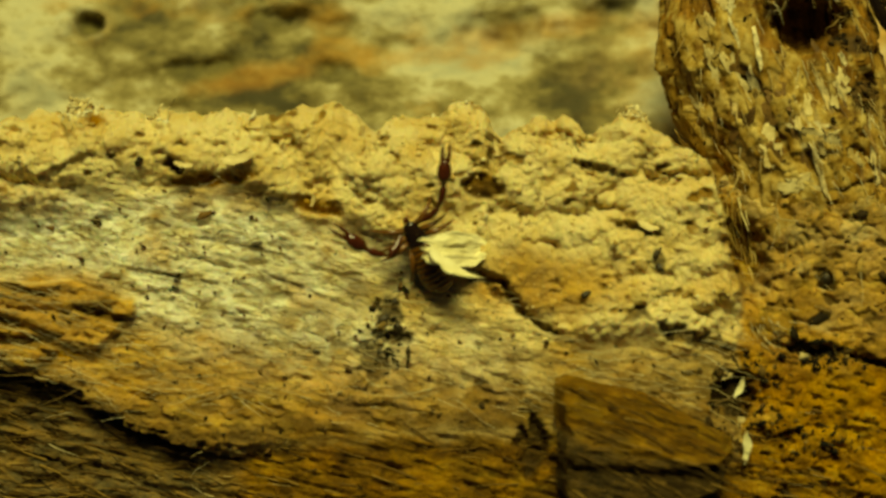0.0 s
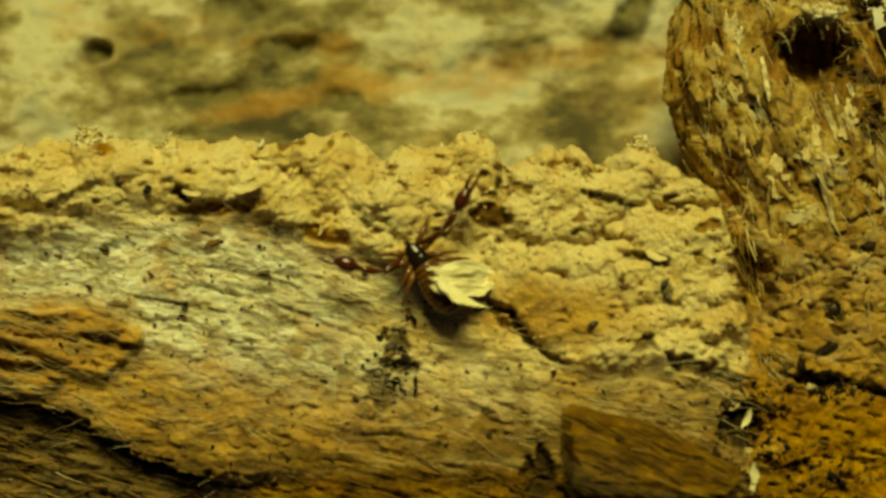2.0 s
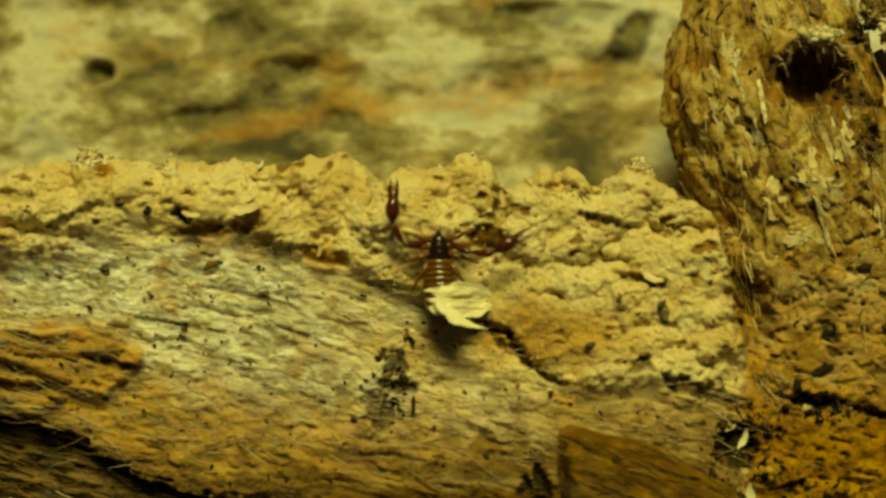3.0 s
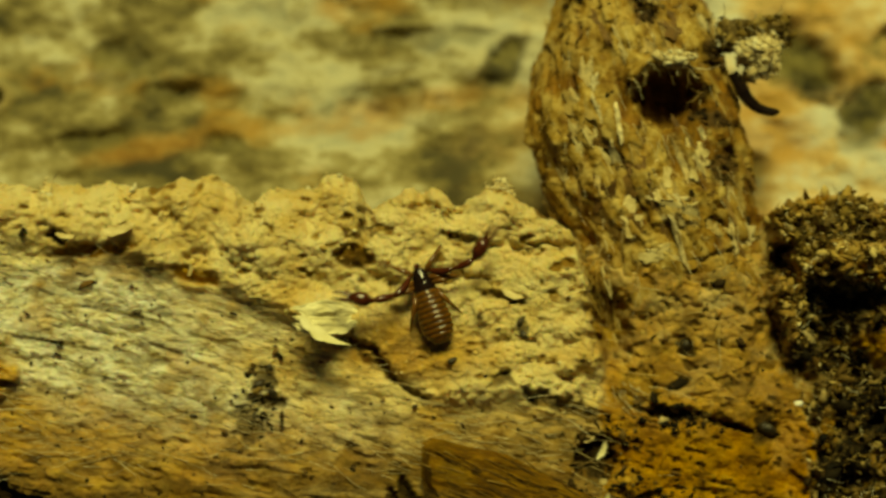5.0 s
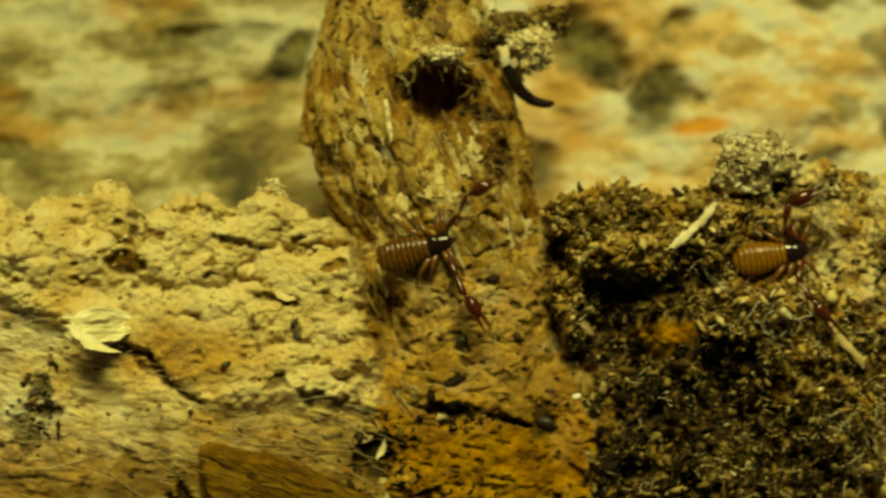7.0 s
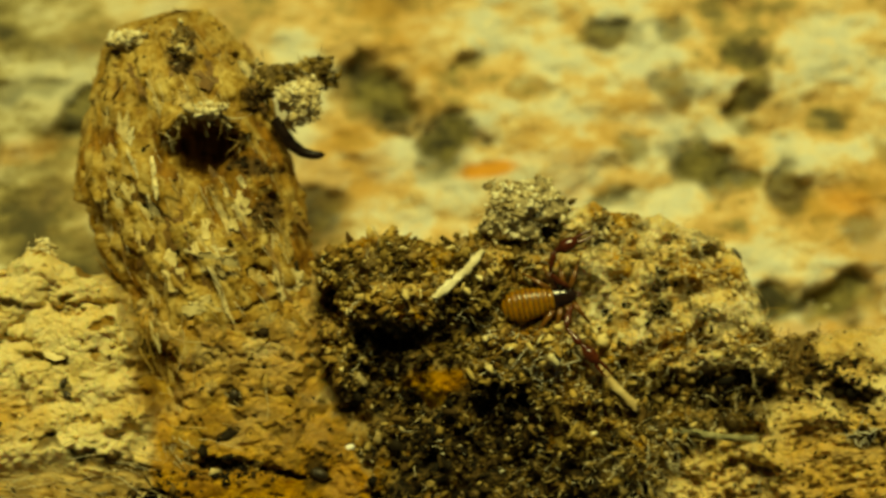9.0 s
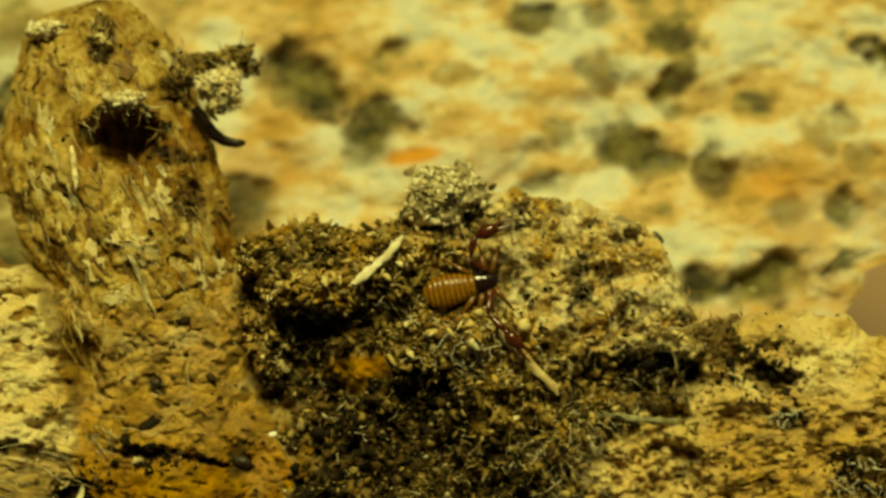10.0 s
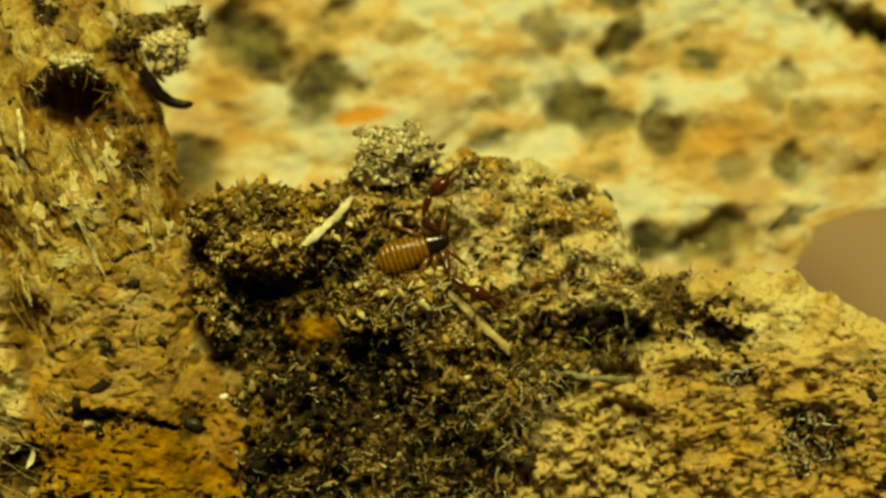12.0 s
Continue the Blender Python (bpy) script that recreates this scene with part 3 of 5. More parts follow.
    band = fbm(X * 0.55 + 0.3 * n2, X * 0, Z * 0.6, 3, 195) - 0.5 * step(24.0, 21.0, X) * step(-0.3, -2.0, Z) * (1 - 0.8 * step(-3.8, -5.2, Z + 0.5 * n1)) - 0.38 * step(0.0, -2.6, Z) * step(25.0, 23.0, X) - 0.75 * step(16.8, 17.8, X) * step(21.6, 20.2, X) * step(1.8, 0.6, Z) * step(-3.5, -1.8, Z)
    goldband = soil * step(0.10, 0.22, band)
    midband = soil * step(-0.10, 0.0, band) * (1 - goldband)
    margin = np.clip(margin + goldband, 0, 1)
    SURF.update(goldband=goldband, midband=midband)

    # depth towards the lens
    depth = 2.55 + 0.15 * n1 + 0 * X
    depth += np.interp(X, [-24, 1, 4, 10, 16, 18, 22, 26, 31, 33.5, 36, 46], [0, 0, 0.2, 0.1, 0.0, -0.3, -0.6, -1.1, -1.4, -0.8, -0.3, -0.3])
    depth += np.interp(Z, [-13, -5, 0, 3], [0.9, 0.6, 0.0, -0.2]) * step(-12, 3, X) * step(30, 20, X)
    WX, WZ = X + 0.5 * n2, Z + 0.4 * n2
    puff = np.abs(2 * vnoise(WX * 0.45, X * 0, WZ * 0.8 + 0.1 * X, 41) - 1) ** 0.8
    puff2 = np.abs(2 * vnoise(WX * 1.3, X * 0, WZ * 1.8, 42) - 1) ** 0.8
    puff3 = np.abs(fbm(X * 3.4, X * 0, Z * 4.2, 2, 45))
    wide = step(1.5, 3.5, X)
    dome = (1 - wide) * ball(WX * 0.85 + 0.3 * n2, WZ * 1.05 + 0.3 * n3, 144) + wide * ball(WX * 0.55 + 0.3 * n2, WZ * 1.15 - 0.12 * X + 0.25 * n3, 146)
    dome2 = ball(WX * 2.0 + 0.3 * n3, WZ * 2.4, 145)
    lumps = 0.68 * puff + (0.42 + 0.16 * wide) * dome + (0.10 - 0.05 * wide) * dome2 - 0.25 + 0.10 * puff2 + 0.03 * puff3
    face = 1 - np.clip(lip + low + foot + pile + far + pores, 0, 1)
    smear = spot(X, Z, 3.6, -1.1, 2.5, 1.1, -10, 0.5, 0.3, 55)
    depth += lip * (0.10 + lumps * (1 - 0.65 * smear) + 0.3 * smear + 0.05 * n2 + 0.03 * n3)
    # cracks that run along the rim
    crack = np.abs(fbm(X * 0.5, X * 0, Z * 1.5, 3, 43))
    crinkle = np.abs(fbm(X * 1.3 + 0.5 * n2, X * 0 + 2, Z * 2.2 + 0.5 * n2, 2, 46))
    nick = step(0.49, 0.60, fbm(X * 1.9, X * 0 + 6, Z * 3.0, 2, 48)) * step(-0.25, 0.1, n1 + 0.3 * n2)
    depth -= lip * (0.09 * step(0.06, 0.0, crinkle) * step(0.0, 0.3, n1 + 0.4 * n2 + 0.1) + 0.15 * nick)
    depth += lip * 0.04 * fbm(X * 7, X * 0, Z * 8, 2, 49)
    depth -= lip * 0.16 * step(0.035, 0.0, crack) * step(0.0, 0.3, n1 + 0.15)
    depth += face * (0.09 * fib + 0.20 * n2 + 0.06 * n3 - 0.13 * step(0.20, 0.36, bites))
    depth += low * (-0.75 * step(-2, -9, X) - 0.3 + 0.24 * fib + 0.20 * n2 + 0.08 * n3)
    sl, sr, sd, sm = stub_shape(Z)
    across = np.clip(1 - ((X - (sl + sr) / 2) / ((sr - sl) / 2 + 0.2)) ** 2, 0, 1)
    blend = foot * step(-3.2, 0.6, Z + 0.5 * n1)
    depth += blend * (sd * np.sqrt(across) - sm - depth + 0.25)
    gap, crust = chips(X * 0.9 + 0.35 * n2, Z * 1.2 + 0.3 * X + 0.35 * n2, 147)
    pock = step(0.26, 0.42, fbm(X * 2.6, X * 0 + 9, Z * 3.4 + 0.8 * X, 2, 148)) * step(-4.5, -2.5, Z) + step(0.42, 0.52, fbm(X * 2.2, X * 0 + 3, Z * 4.5 + 1.2 * X, 2, 149)) * step(-2.5, -4.0, Z)
    depth += foot * (-0.25 + 0.26 * n2 + 0.10 * n3 + 0.04 * fib + 0.26 * crust - 0.07 * step(0.10, 0.0, gap) - 0.16 * pock)
    clod = ball(X * 1.15 + 0.35 * n2, Z * 1.25 + 0.35 * n3, 44, 0.72)
    clod2 = ball(X * 3.0 + 0.3 * n3, Z * 3.2, 150, 0.75)
    depth += pile * (1 - 0.6 * tanpile) * (0.62 * clod + 0.20 * clod2 - 0.3 + 1.0 * band + 0.75 * n2 + 0.45 * n3 + 0.6 * n1 - 0.1)
    bare = spot(X, Z, 20.3, -1.05, 0.95, 0.65, 15, 0.35, 0.9, 56)
    flat = spot(X, Z, 20.3, -1.1, 1.6, 1.2, 15, 0.8, 0.8, 58)
    depth += flat * (2.7 + 0.3 * n2 + 0.1 * n3 - depth)
    depth += tanpile * (0.45 * dome + 0.2 * dome2 + 0.35 * puff + 0.4 * n2 - 0.3)
    depth += far * (1 - pile) * (0.35 * n2 + 0.10 * n3 + 0.25 * lumps)
    depth -= pores * (0.10 * step(0.15, 0.45, fbm(X * 2.6, X * 0, Z * 8 - 1.2 * X, 2, 47)) - 0.2 * n2)
    depth += soil * 0.6 * spot(X, Z, 19.6, 2.4, 3.0, 2.2, 0, 0.5, 0.3, 5)

    # colours
    pale = np.maximum(spot(X, Z, -10.2, 0.4, 7.6, 1.8, -7, 0.5, 0.4, 51), spot(X, Z, -6.0, -2.3, 4.6, 2.3, -18, 0.45, 0.4, 52)) * face
    pale = np.maximum(pale, 0.9 * spot(X, Z, -14.0, 0.5, 3.5, 1.5, -4, 0.5, 0.4, 50) * face)
    pale = np.maximum(pale, 0.55 * spot(X, Z, 1.0, -4.0, 2.4, 1.2, -10, 0.6, 0.4, 53) * face)
    orange = np.maximum(spot(X, Z, -13.6, -2.4, 2.7, 1.6, -5, 0.3, 0.3, 54), 0.72 * smear)
    orange = np.maximum(orange, 0.75 * face * step(-2.2, -4.6, Z + 1.2 * n2 + 0.12 * (X + 3)))
    orange = np.maximum(orange, 0.5 * face * step(0.2, 0.5, n1 + 0.5 * n2))
    orange = np.maximum(orange, foot * step(2.8, -1.4, Z + 0.9 * n1 + 0.4 * n2) * (0.84 + 0.16 * step(-0.25, 0.30, n1 + 0.7 * fbm(X * 0.9, X * 0 + 7, Z * 0.9, 3, 131) + 0.10 * (-1.5 - Z))))
    orange = np.maximum(orange, bare)
    orange = np.maximum(orange, np.clip(0.12 * tanpile + 0.2 * pores + 0.45 * far * step(-1.5, -4.0, Z + 0.8 * n2), 0, 1))
    orange = np.maximum(orange, 0.5 * far * spot(X, Z, 34.5, -1.0, 1.6, 1.4, 0, 0.5, 0.4, 57))
    orange = np.maximum(orange, 0.6 * margin)
    soil = soil * (1 - 0.75 * margin)
    stain1 = fbm(X * 1.1, X * 0 + 11, Z * 1.2, 4, 152)
    stain2 = fbm(X * 1.6, X * 0 + 12, Z * 1.9, 4, 153)
    soil = soil * (1 - bare) * (1 - 0.45 * step(0.0, 0.3, stain1) - 0.25 * midband - 0.4 * goldband)
    orange = np.maximum(orange, np.clip(pile - tanpile - pores, 0, 1) * (0.5 + 0.5 * step(-0.1, 0.3, stain2)))
    orange = np.maximum(orange, tanpile * (0.1 + 0.75 * step(0.05, 0.32, stain1)))
    pale = np.maximum(pale, 0.5 * tanpile * step(-0.05, -0.3, stain1))
    red_low = low * step(-9.0, -6.5, X)
    orange = np.maximum(orange, red_low)
    brown = np.maximum(0.88 * low - (0.06 + 0.28 * step(-0.1, 0.35, n1 + 0.6 * n2)) * red_low, foot * step(0.15, 0.5, n2 + 0.4 * n3) * 0.6)
    mottle = fbm(X * 1.3, X * 0 + 5, Z * 1.6, 4, 151)
    brown = np.maximum(brown, foot * (0.06 + 0.45 * step(0.12, 0.38, mottle + 0.3 * n3)))
    orange = np.maximum(orange, 0.5 * far * step(0.10, 0.34, mottle))
    brown = np.maximum(brown, 0.3 * far * step(0.22, 0.42, mottle + 0.3 * n3))
    pale = np.maximum(pale, 0.18 * foot * step(-0.12, -0.35, mottle) * step(-4, -1, Z))
    orange = orange * (1 - 0.55 * foot * step(-0.12, -0.35, mottle) * step(-4, -1, Z))
    brown = np.maximum(brown, 0.25 * face * step(0.30, 0.50, bites))
    brown = np.maximum(brown, 0.22 * face * step(0.3, 0.75, fib + 0.7 * n2 + 0.16 * np.clip(-Z - 3.0, -1, 3)))
    brown = np.maximum(brown, foot * (0.12 + 0.35 * step(-1.8, -5.0, Z + 1.5 * n2)) * step(-0.35, 0.35, n2 + 0.5 * n3 + 0.3 * fib))
    brown = np.maximum(brown, 0.7 * face * step(-4.0, -6.6, Z - 1.2 * step(-3, 4, X) + 1.5 * n2 + 0.5 * fib))
    brown = np.maximum(brown, face * (0.05 + 0.25 * step(-0.2, 0.3, n2 + fib)) * step(1, 4, X) * step(-2.8, -4.2, Z + 0.5 * n1))
    orange = np.maximum(orange, 0.4 * face * step(1, 4, X) * step(-2.4, -3.8, Z + 0.6 * n1))
    brown = np.maximum(brown, foot * 0.8 * pock)
    orange = np.maximum(orange, foot * (0.35 + 0.4 * step(0.35, 0.7, crust)))
    brown = np.maximum(brown, tanpile * 0.6 * step(0.22, 0.42, stain2))
    brown = np.maximum(brown, midband * (0.35 + 0.3 * step(-0.1, 0.2, stain1)))
    brown = np.maximum(brown, pile * (1 - 0.85 * np.maximum(tanpile, pores)) * (1 - bare) * step(0.25, 0.6, n2 + 0.5 * n3) * 0.8)
    brown = np.minimum(brown, 1 - 0.75 * bare)
    # brown and amber in the rim's nicks put crevice shade into the colour
    brown = np.maximum(brown, lip * 0.55 * nick)
    orange = np.maximum(orange, lip * 0.8 * nick)
    yellow = foot * spot(X, Z, 12.6, -1.3, 2.9, 2.3, -10, 0.6, 0.5, 21)
    orange, brown = orange * (1 - 0.15 * yellow), brown * (1 - 0.08 * yellow)
    SURF["bare"] = bare

    # Sinks a ragged spot; its darker colour is part dirt, part recess shade.
    def pit(cx, cz, rx, rz, deep, turn=0.0, stain_shade=1.0, dirt_shade=0.0, edge=0.35, rough=0.7, amber=0.0):
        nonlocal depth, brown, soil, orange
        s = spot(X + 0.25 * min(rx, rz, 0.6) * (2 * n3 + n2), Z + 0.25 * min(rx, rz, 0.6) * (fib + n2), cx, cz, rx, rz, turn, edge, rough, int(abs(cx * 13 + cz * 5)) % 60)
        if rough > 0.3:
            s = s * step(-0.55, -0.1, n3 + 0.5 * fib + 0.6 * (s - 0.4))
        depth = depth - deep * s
        brown = np.maximum(brown, stain_shade * s)
        soil = np.maximum(soil, dirt_shade * s)
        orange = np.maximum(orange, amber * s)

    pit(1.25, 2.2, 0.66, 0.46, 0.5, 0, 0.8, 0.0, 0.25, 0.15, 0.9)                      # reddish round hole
    pit(-9.2, 2.9, 0.35, 0.25, 0.7, -20)                            # dark gaps under the rim, overhang shade put into brown and amber
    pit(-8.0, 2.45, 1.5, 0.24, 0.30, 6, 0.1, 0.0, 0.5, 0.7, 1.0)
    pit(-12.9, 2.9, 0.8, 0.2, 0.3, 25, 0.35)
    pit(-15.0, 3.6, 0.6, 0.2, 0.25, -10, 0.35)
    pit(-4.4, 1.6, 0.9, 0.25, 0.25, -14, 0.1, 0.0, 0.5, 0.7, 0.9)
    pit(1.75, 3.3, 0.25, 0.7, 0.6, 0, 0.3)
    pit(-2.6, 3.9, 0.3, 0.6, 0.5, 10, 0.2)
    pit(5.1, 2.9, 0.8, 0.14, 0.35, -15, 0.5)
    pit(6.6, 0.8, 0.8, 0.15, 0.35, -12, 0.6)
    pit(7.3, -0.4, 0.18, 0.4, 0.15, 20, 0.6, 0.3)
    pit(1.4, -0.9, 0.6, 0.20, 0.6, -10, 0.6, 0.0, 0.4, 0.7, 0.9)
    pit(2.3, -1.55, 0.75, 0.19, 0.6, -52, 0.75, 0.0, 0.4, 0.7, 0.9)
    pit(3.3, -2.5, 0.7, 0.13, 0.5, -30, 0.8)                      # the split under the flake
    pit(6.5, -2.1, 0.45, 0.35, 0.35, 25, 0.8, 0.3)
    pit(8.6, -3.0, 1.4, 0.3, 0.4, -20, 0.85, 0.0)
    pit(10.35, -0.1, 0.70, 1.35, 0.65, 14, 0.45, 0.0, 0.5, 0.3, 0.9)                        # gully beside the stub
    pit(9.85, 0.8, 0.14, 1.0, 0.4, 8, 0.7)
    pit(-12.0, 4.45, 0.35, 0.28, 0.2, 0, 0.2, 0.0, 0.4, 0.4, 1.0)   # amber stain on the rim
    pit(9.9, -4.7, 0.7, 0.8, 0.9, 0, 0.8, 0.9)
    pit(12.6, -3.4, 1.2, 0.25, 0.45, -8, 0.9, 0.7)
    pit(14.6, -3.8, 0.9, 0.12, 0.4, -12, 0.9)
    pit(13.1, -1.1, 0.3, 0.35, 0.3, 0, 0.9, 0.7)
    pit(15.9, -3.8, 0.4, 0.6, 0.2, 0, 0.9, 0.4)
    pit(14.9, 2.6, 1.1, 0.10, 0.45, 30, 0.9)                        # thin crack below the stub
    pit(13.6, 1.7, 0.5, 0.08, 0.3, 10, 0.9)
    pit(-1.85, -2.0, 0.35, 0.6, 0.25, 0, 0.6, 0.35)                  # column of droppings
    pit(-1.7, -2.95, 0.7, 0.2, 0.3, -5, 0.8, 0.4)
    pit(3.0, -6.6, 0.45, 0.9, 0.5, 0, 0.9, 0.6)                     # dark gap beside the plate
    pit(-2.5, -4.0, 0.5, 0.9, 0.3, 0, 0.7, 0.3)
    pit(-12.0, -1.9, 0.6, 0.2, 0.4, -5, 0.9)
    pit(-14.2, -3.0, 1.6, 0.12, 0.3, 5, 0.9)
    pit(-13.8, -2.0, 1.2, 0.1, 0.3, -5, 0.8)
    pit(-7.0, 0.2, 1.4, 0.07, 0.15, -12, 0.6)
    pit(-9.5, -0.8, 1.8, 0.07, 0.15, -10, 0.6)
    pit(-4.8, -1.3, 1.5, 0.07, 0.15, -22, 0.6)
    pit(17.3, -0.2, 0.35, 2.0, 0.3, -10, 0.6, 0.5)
    # deep shadow in the debris, coloured blackish brown as well as sunk
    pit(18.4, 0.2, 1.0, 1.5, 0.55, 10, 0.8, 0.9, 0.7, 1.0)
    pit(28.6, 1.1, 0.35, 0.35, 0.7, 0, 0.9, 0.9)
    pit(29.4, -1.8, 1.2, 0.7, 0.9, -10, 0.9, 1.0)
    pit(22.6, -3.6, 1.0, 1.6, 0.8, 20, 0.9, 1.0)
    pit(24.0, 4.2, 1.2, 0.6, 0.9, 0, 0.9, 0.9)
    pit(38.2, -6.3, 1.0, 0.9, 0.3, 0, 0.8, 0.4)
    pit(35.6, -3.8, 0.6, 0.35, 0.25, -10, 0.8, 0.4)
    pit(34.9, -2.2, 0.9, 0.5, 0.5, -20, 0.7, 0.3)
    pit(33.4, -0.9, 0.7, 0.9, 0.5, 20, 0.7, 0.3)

    # torn orange layer with gaps between its strips
    layer = spot(X, Z, -15.0, -2.2, 3.9, 1.45, -4, 0.06, 0.5, 64) * face
    gaps = step(0.22, 0.32, fbm(U * 0.28, X * 0 + 2, V * 1.9, 3, 65))
    depth = depth + layer * (0.42 + 0.10 * fib - 0.40 * gaps)
    orange = np.maximum(orange * (1 - layer), 0.8 * layer)
    pale = pale * (1 - layer)
    brown = np.maximum(brown * (1 - 0.9 * layer), layer * gaps * 0.6)
    # rounding over the rim, then the back
    over = np.clip(1 - (zc - Z) / 1.3, 0, 1)
    Y = -depth + 1.3 * (1 - np.sqrt(1 - np.minimum(over, 0.995) ** 2))
    wob = over * (0.18 * n2 + 0.10 * n3)
    F = np.stack([X, Y, Z + wob], -1)
    nb = 46
    b = np.linspace(0, 1, nb)[1:][None]
    top_y = Y[:, -1:]
    end_z = ZB + 0 * zc
    bz = zc + wob[:, -1:] - (b ** 1.8) * (zc - end_z)
    by = top_y + np.clip(slab_y(bz) - 0.1 - top_y, 0.6, None) * step(0, 0.45, b) + 0.25 * fbm(LOG_X[:, None] * 1.2, b * 5, b * 0, 3, 61) * step(0, 0.1, b)
    B = np.stack([np.repeat(LOG_X[:, None], nb - 1, 1), by, bz], -1)
    P = np.concatenate([F, B], 1)
    full = {k: np.concatenate([np.clip(v, 0, 1), np.repeat(np.clip(v, 0, 1)[:, -1:], nb - 1, 1)], 1) for k, v in (("pale", pale), ("orange", orange), ("brown", brown), ("soil", soil), ("pores", pores), ("fibrous", face + low))}
    SURF.update(F=F, margin=margin, lip=lip, pile=pile, soil=np.clip(soil, 0, 1), tan=tanpile, face=face, foot=foot, low=low, far=far, pores=pores)
    me = mesh_of("wood_body", P.reshape(-1, 3), grid_faces(nx, P.shape[1]), WOOD, full)
    return part("wood_body", me, parent)


def branch_stub(parent):
    """A short broken branch with a round beetle hole."""
    na, nz = 300, 250
    ang, zz = np.meshgrid(np.linspace(0, 2 * np.pi, na, endpoint=False), np.linspace(-3.0, 13.2, nz), indexing="ij")
    left, right, ry, yc = stub_shape(zz)
    cx, rx = (left + right) / 2, (right - left) / 2 - 0.22
    ry = ry - 1.6 * step(0.3, -3.0, zz + 0.5 * np.sin(ang * 9) + 0.4 * np.sin(ang * 23))
    c, s = np.cos(ang), np.sin(ang)
    x, y = cx + rx * c, yc + ry * s
    n2, n3 = fbm(x * 0.9, y * 0.9, zz * 0.7, 4, 71), fbm(x * 3.5, y * 3.5, zz * 2.2, 3, 72)
    ridge = fbm(ang * 6 + 0.25 * zz, zz * 0.3, zz * 0, 4, 73)
    scale = fbm(x * 1.3, y * 1.3, zz * 1.3, 2, 74)
    plates = fbm(x * 1.0 + 0.25 * zz, y * 1.0, zz * 0.42, 3, 75) + 0.25 * n3
    skin = step(0.10, 0.16, plates) * step(1.0, 2.5, zz)
    shelf = step(0.05, 0.12, scale) * step(7.2, 5.5, zz)
    strands = fbm(ang * 17 + 0.5 * zz + 1.2 * n2, zz * 0.35, zz * 0, 3, 76)
    patch = np.zeros_like(zz)
    for px, pz, pw, ph, turn in ((13.0, 4.4, 1.0, 0.7, 10), (12.0, 5.5, 0.55, 0.8, -20), (9.2, 6.5, 0.3, 1.3, -12), (12.2, 2.3, 0.8, 0.6, 0), (10.2, 5.0, 0.3, 1.4, 22), (14.2, 4.9, 0.4, 0.8, 10), (11.4, 9.9, 0.9, 0.6, 0), (13.5, 10.4, 0.6, 0.7, 20)):
        patch = np.maximum(patch, spot(x, zz, px, pz, pw, ph, turn, 0.25, 0.9, int(px * 9 + pz * 3) % 50) * step(0.2, -0.2, s))
    arc = ang * 4.2
    gap, flake = chips(arc * 0.95 + 0.30 * zz + 0.5 * n2, zz * 0.62 + 0.4 * n2, 77)
    flake2 = chips(arc * 2.2 + 0.55 * zz + 0.5 * n3, zz * 1.5 + 0.4 * n3, 78)[1]
    d = 0.12 * n2 + 0.05 * n3 + 0.10 * patch + 0.10 * ridge + 0.12 * strands + 0.06 * skin + 0.06 * shelf
    d = d + 0.42 * (flake - 0.5) - 0.08 * step(0.08, 0.0, gap) + 0.11 * (flake2 - 0.5)
    patch = np.maximum(patch, 0.75 * step(0.62, 0.74, flake) * step(-0.15, 0.15, n2 + 0.3 * n3))
    patch = np.maximum(patch, 0.7 * step(0.72, 0.80, flake2))
    x, y = x + d * c, y + d * s
    front = step(0.15, -0.3, s)
    q = np.hypot((x - 12.45) / 1.06, (zz - 7.95) / 1.02) + 0.30 * n2 + 0.24 * n3
    hole = step(1.30, 0.80, q) * front
    rim = np.exp(-((q - 1.35) / 0.22) ** 2) * front * step(7.4, 8.6, zz)
    gully = spot(x, zz, 10.3, 0.3, 0.62, 1.7, 12, 0.5, 0.3, 11) * front
    y = y + 1.7 * hole - 0.65 * rim + 0.45 * gully
    split = np.exp(-((zz - 1.95 - 0.36 * (x - 13.4) - 0.25 * n3) / 0.07) ** 2) * step(13.2, 13.6, x) * step(16.4, 16.0, x) * front
    y = y + 0.3 * split
    patch, skin, shelf = patch * (1 - gully), skin * (1 - gully), shelf * (1 - gully)
    # The soil tone also darkens the inside of the hole and the split.
    soil = np.maximum(hole * 0.2, 0.8 * front * spot(x, zz, 11.9, 11.3, 0.5, 1.0, 0, 0.4, 0.5, 7))
    soil = np.maximum(soil, 0.8 * split)
    soil = np.maximum(soil, front * 0.8 * spot(x, zz, 14.1, 7.2, 0.9, 0.35, -15, 0.4, 0.5, 8))
    soil = np.maximum(soil, front * 0.8 * spot(x, zz, 14.4, 9.7, 0.5, 0.6, 0, 0.4, 0.5, 9))
    soil = np.maximum(soil, front * 0.7 * spot(x, zz, 14.6, 5.4, 0.6, 0.6, 0, 0.4, 0.6, 10))
    SURF["stub"] = np.stack([x, y, zz], -1)[:, 20:][((np.sin(ang) < -0.1) & (q > 1.25))[:, 20:]]
    SURF["stub_front"] = np.stack([x, y, zz], -1)[:, 20:][((np.sin(ang) < -0.55) & (q > 1.25))[:, 20:]]
    SURF["stub_dirt"] = np.stack([x, y, zz], -1)[(soil > 0.5) & (q > 1.1)]
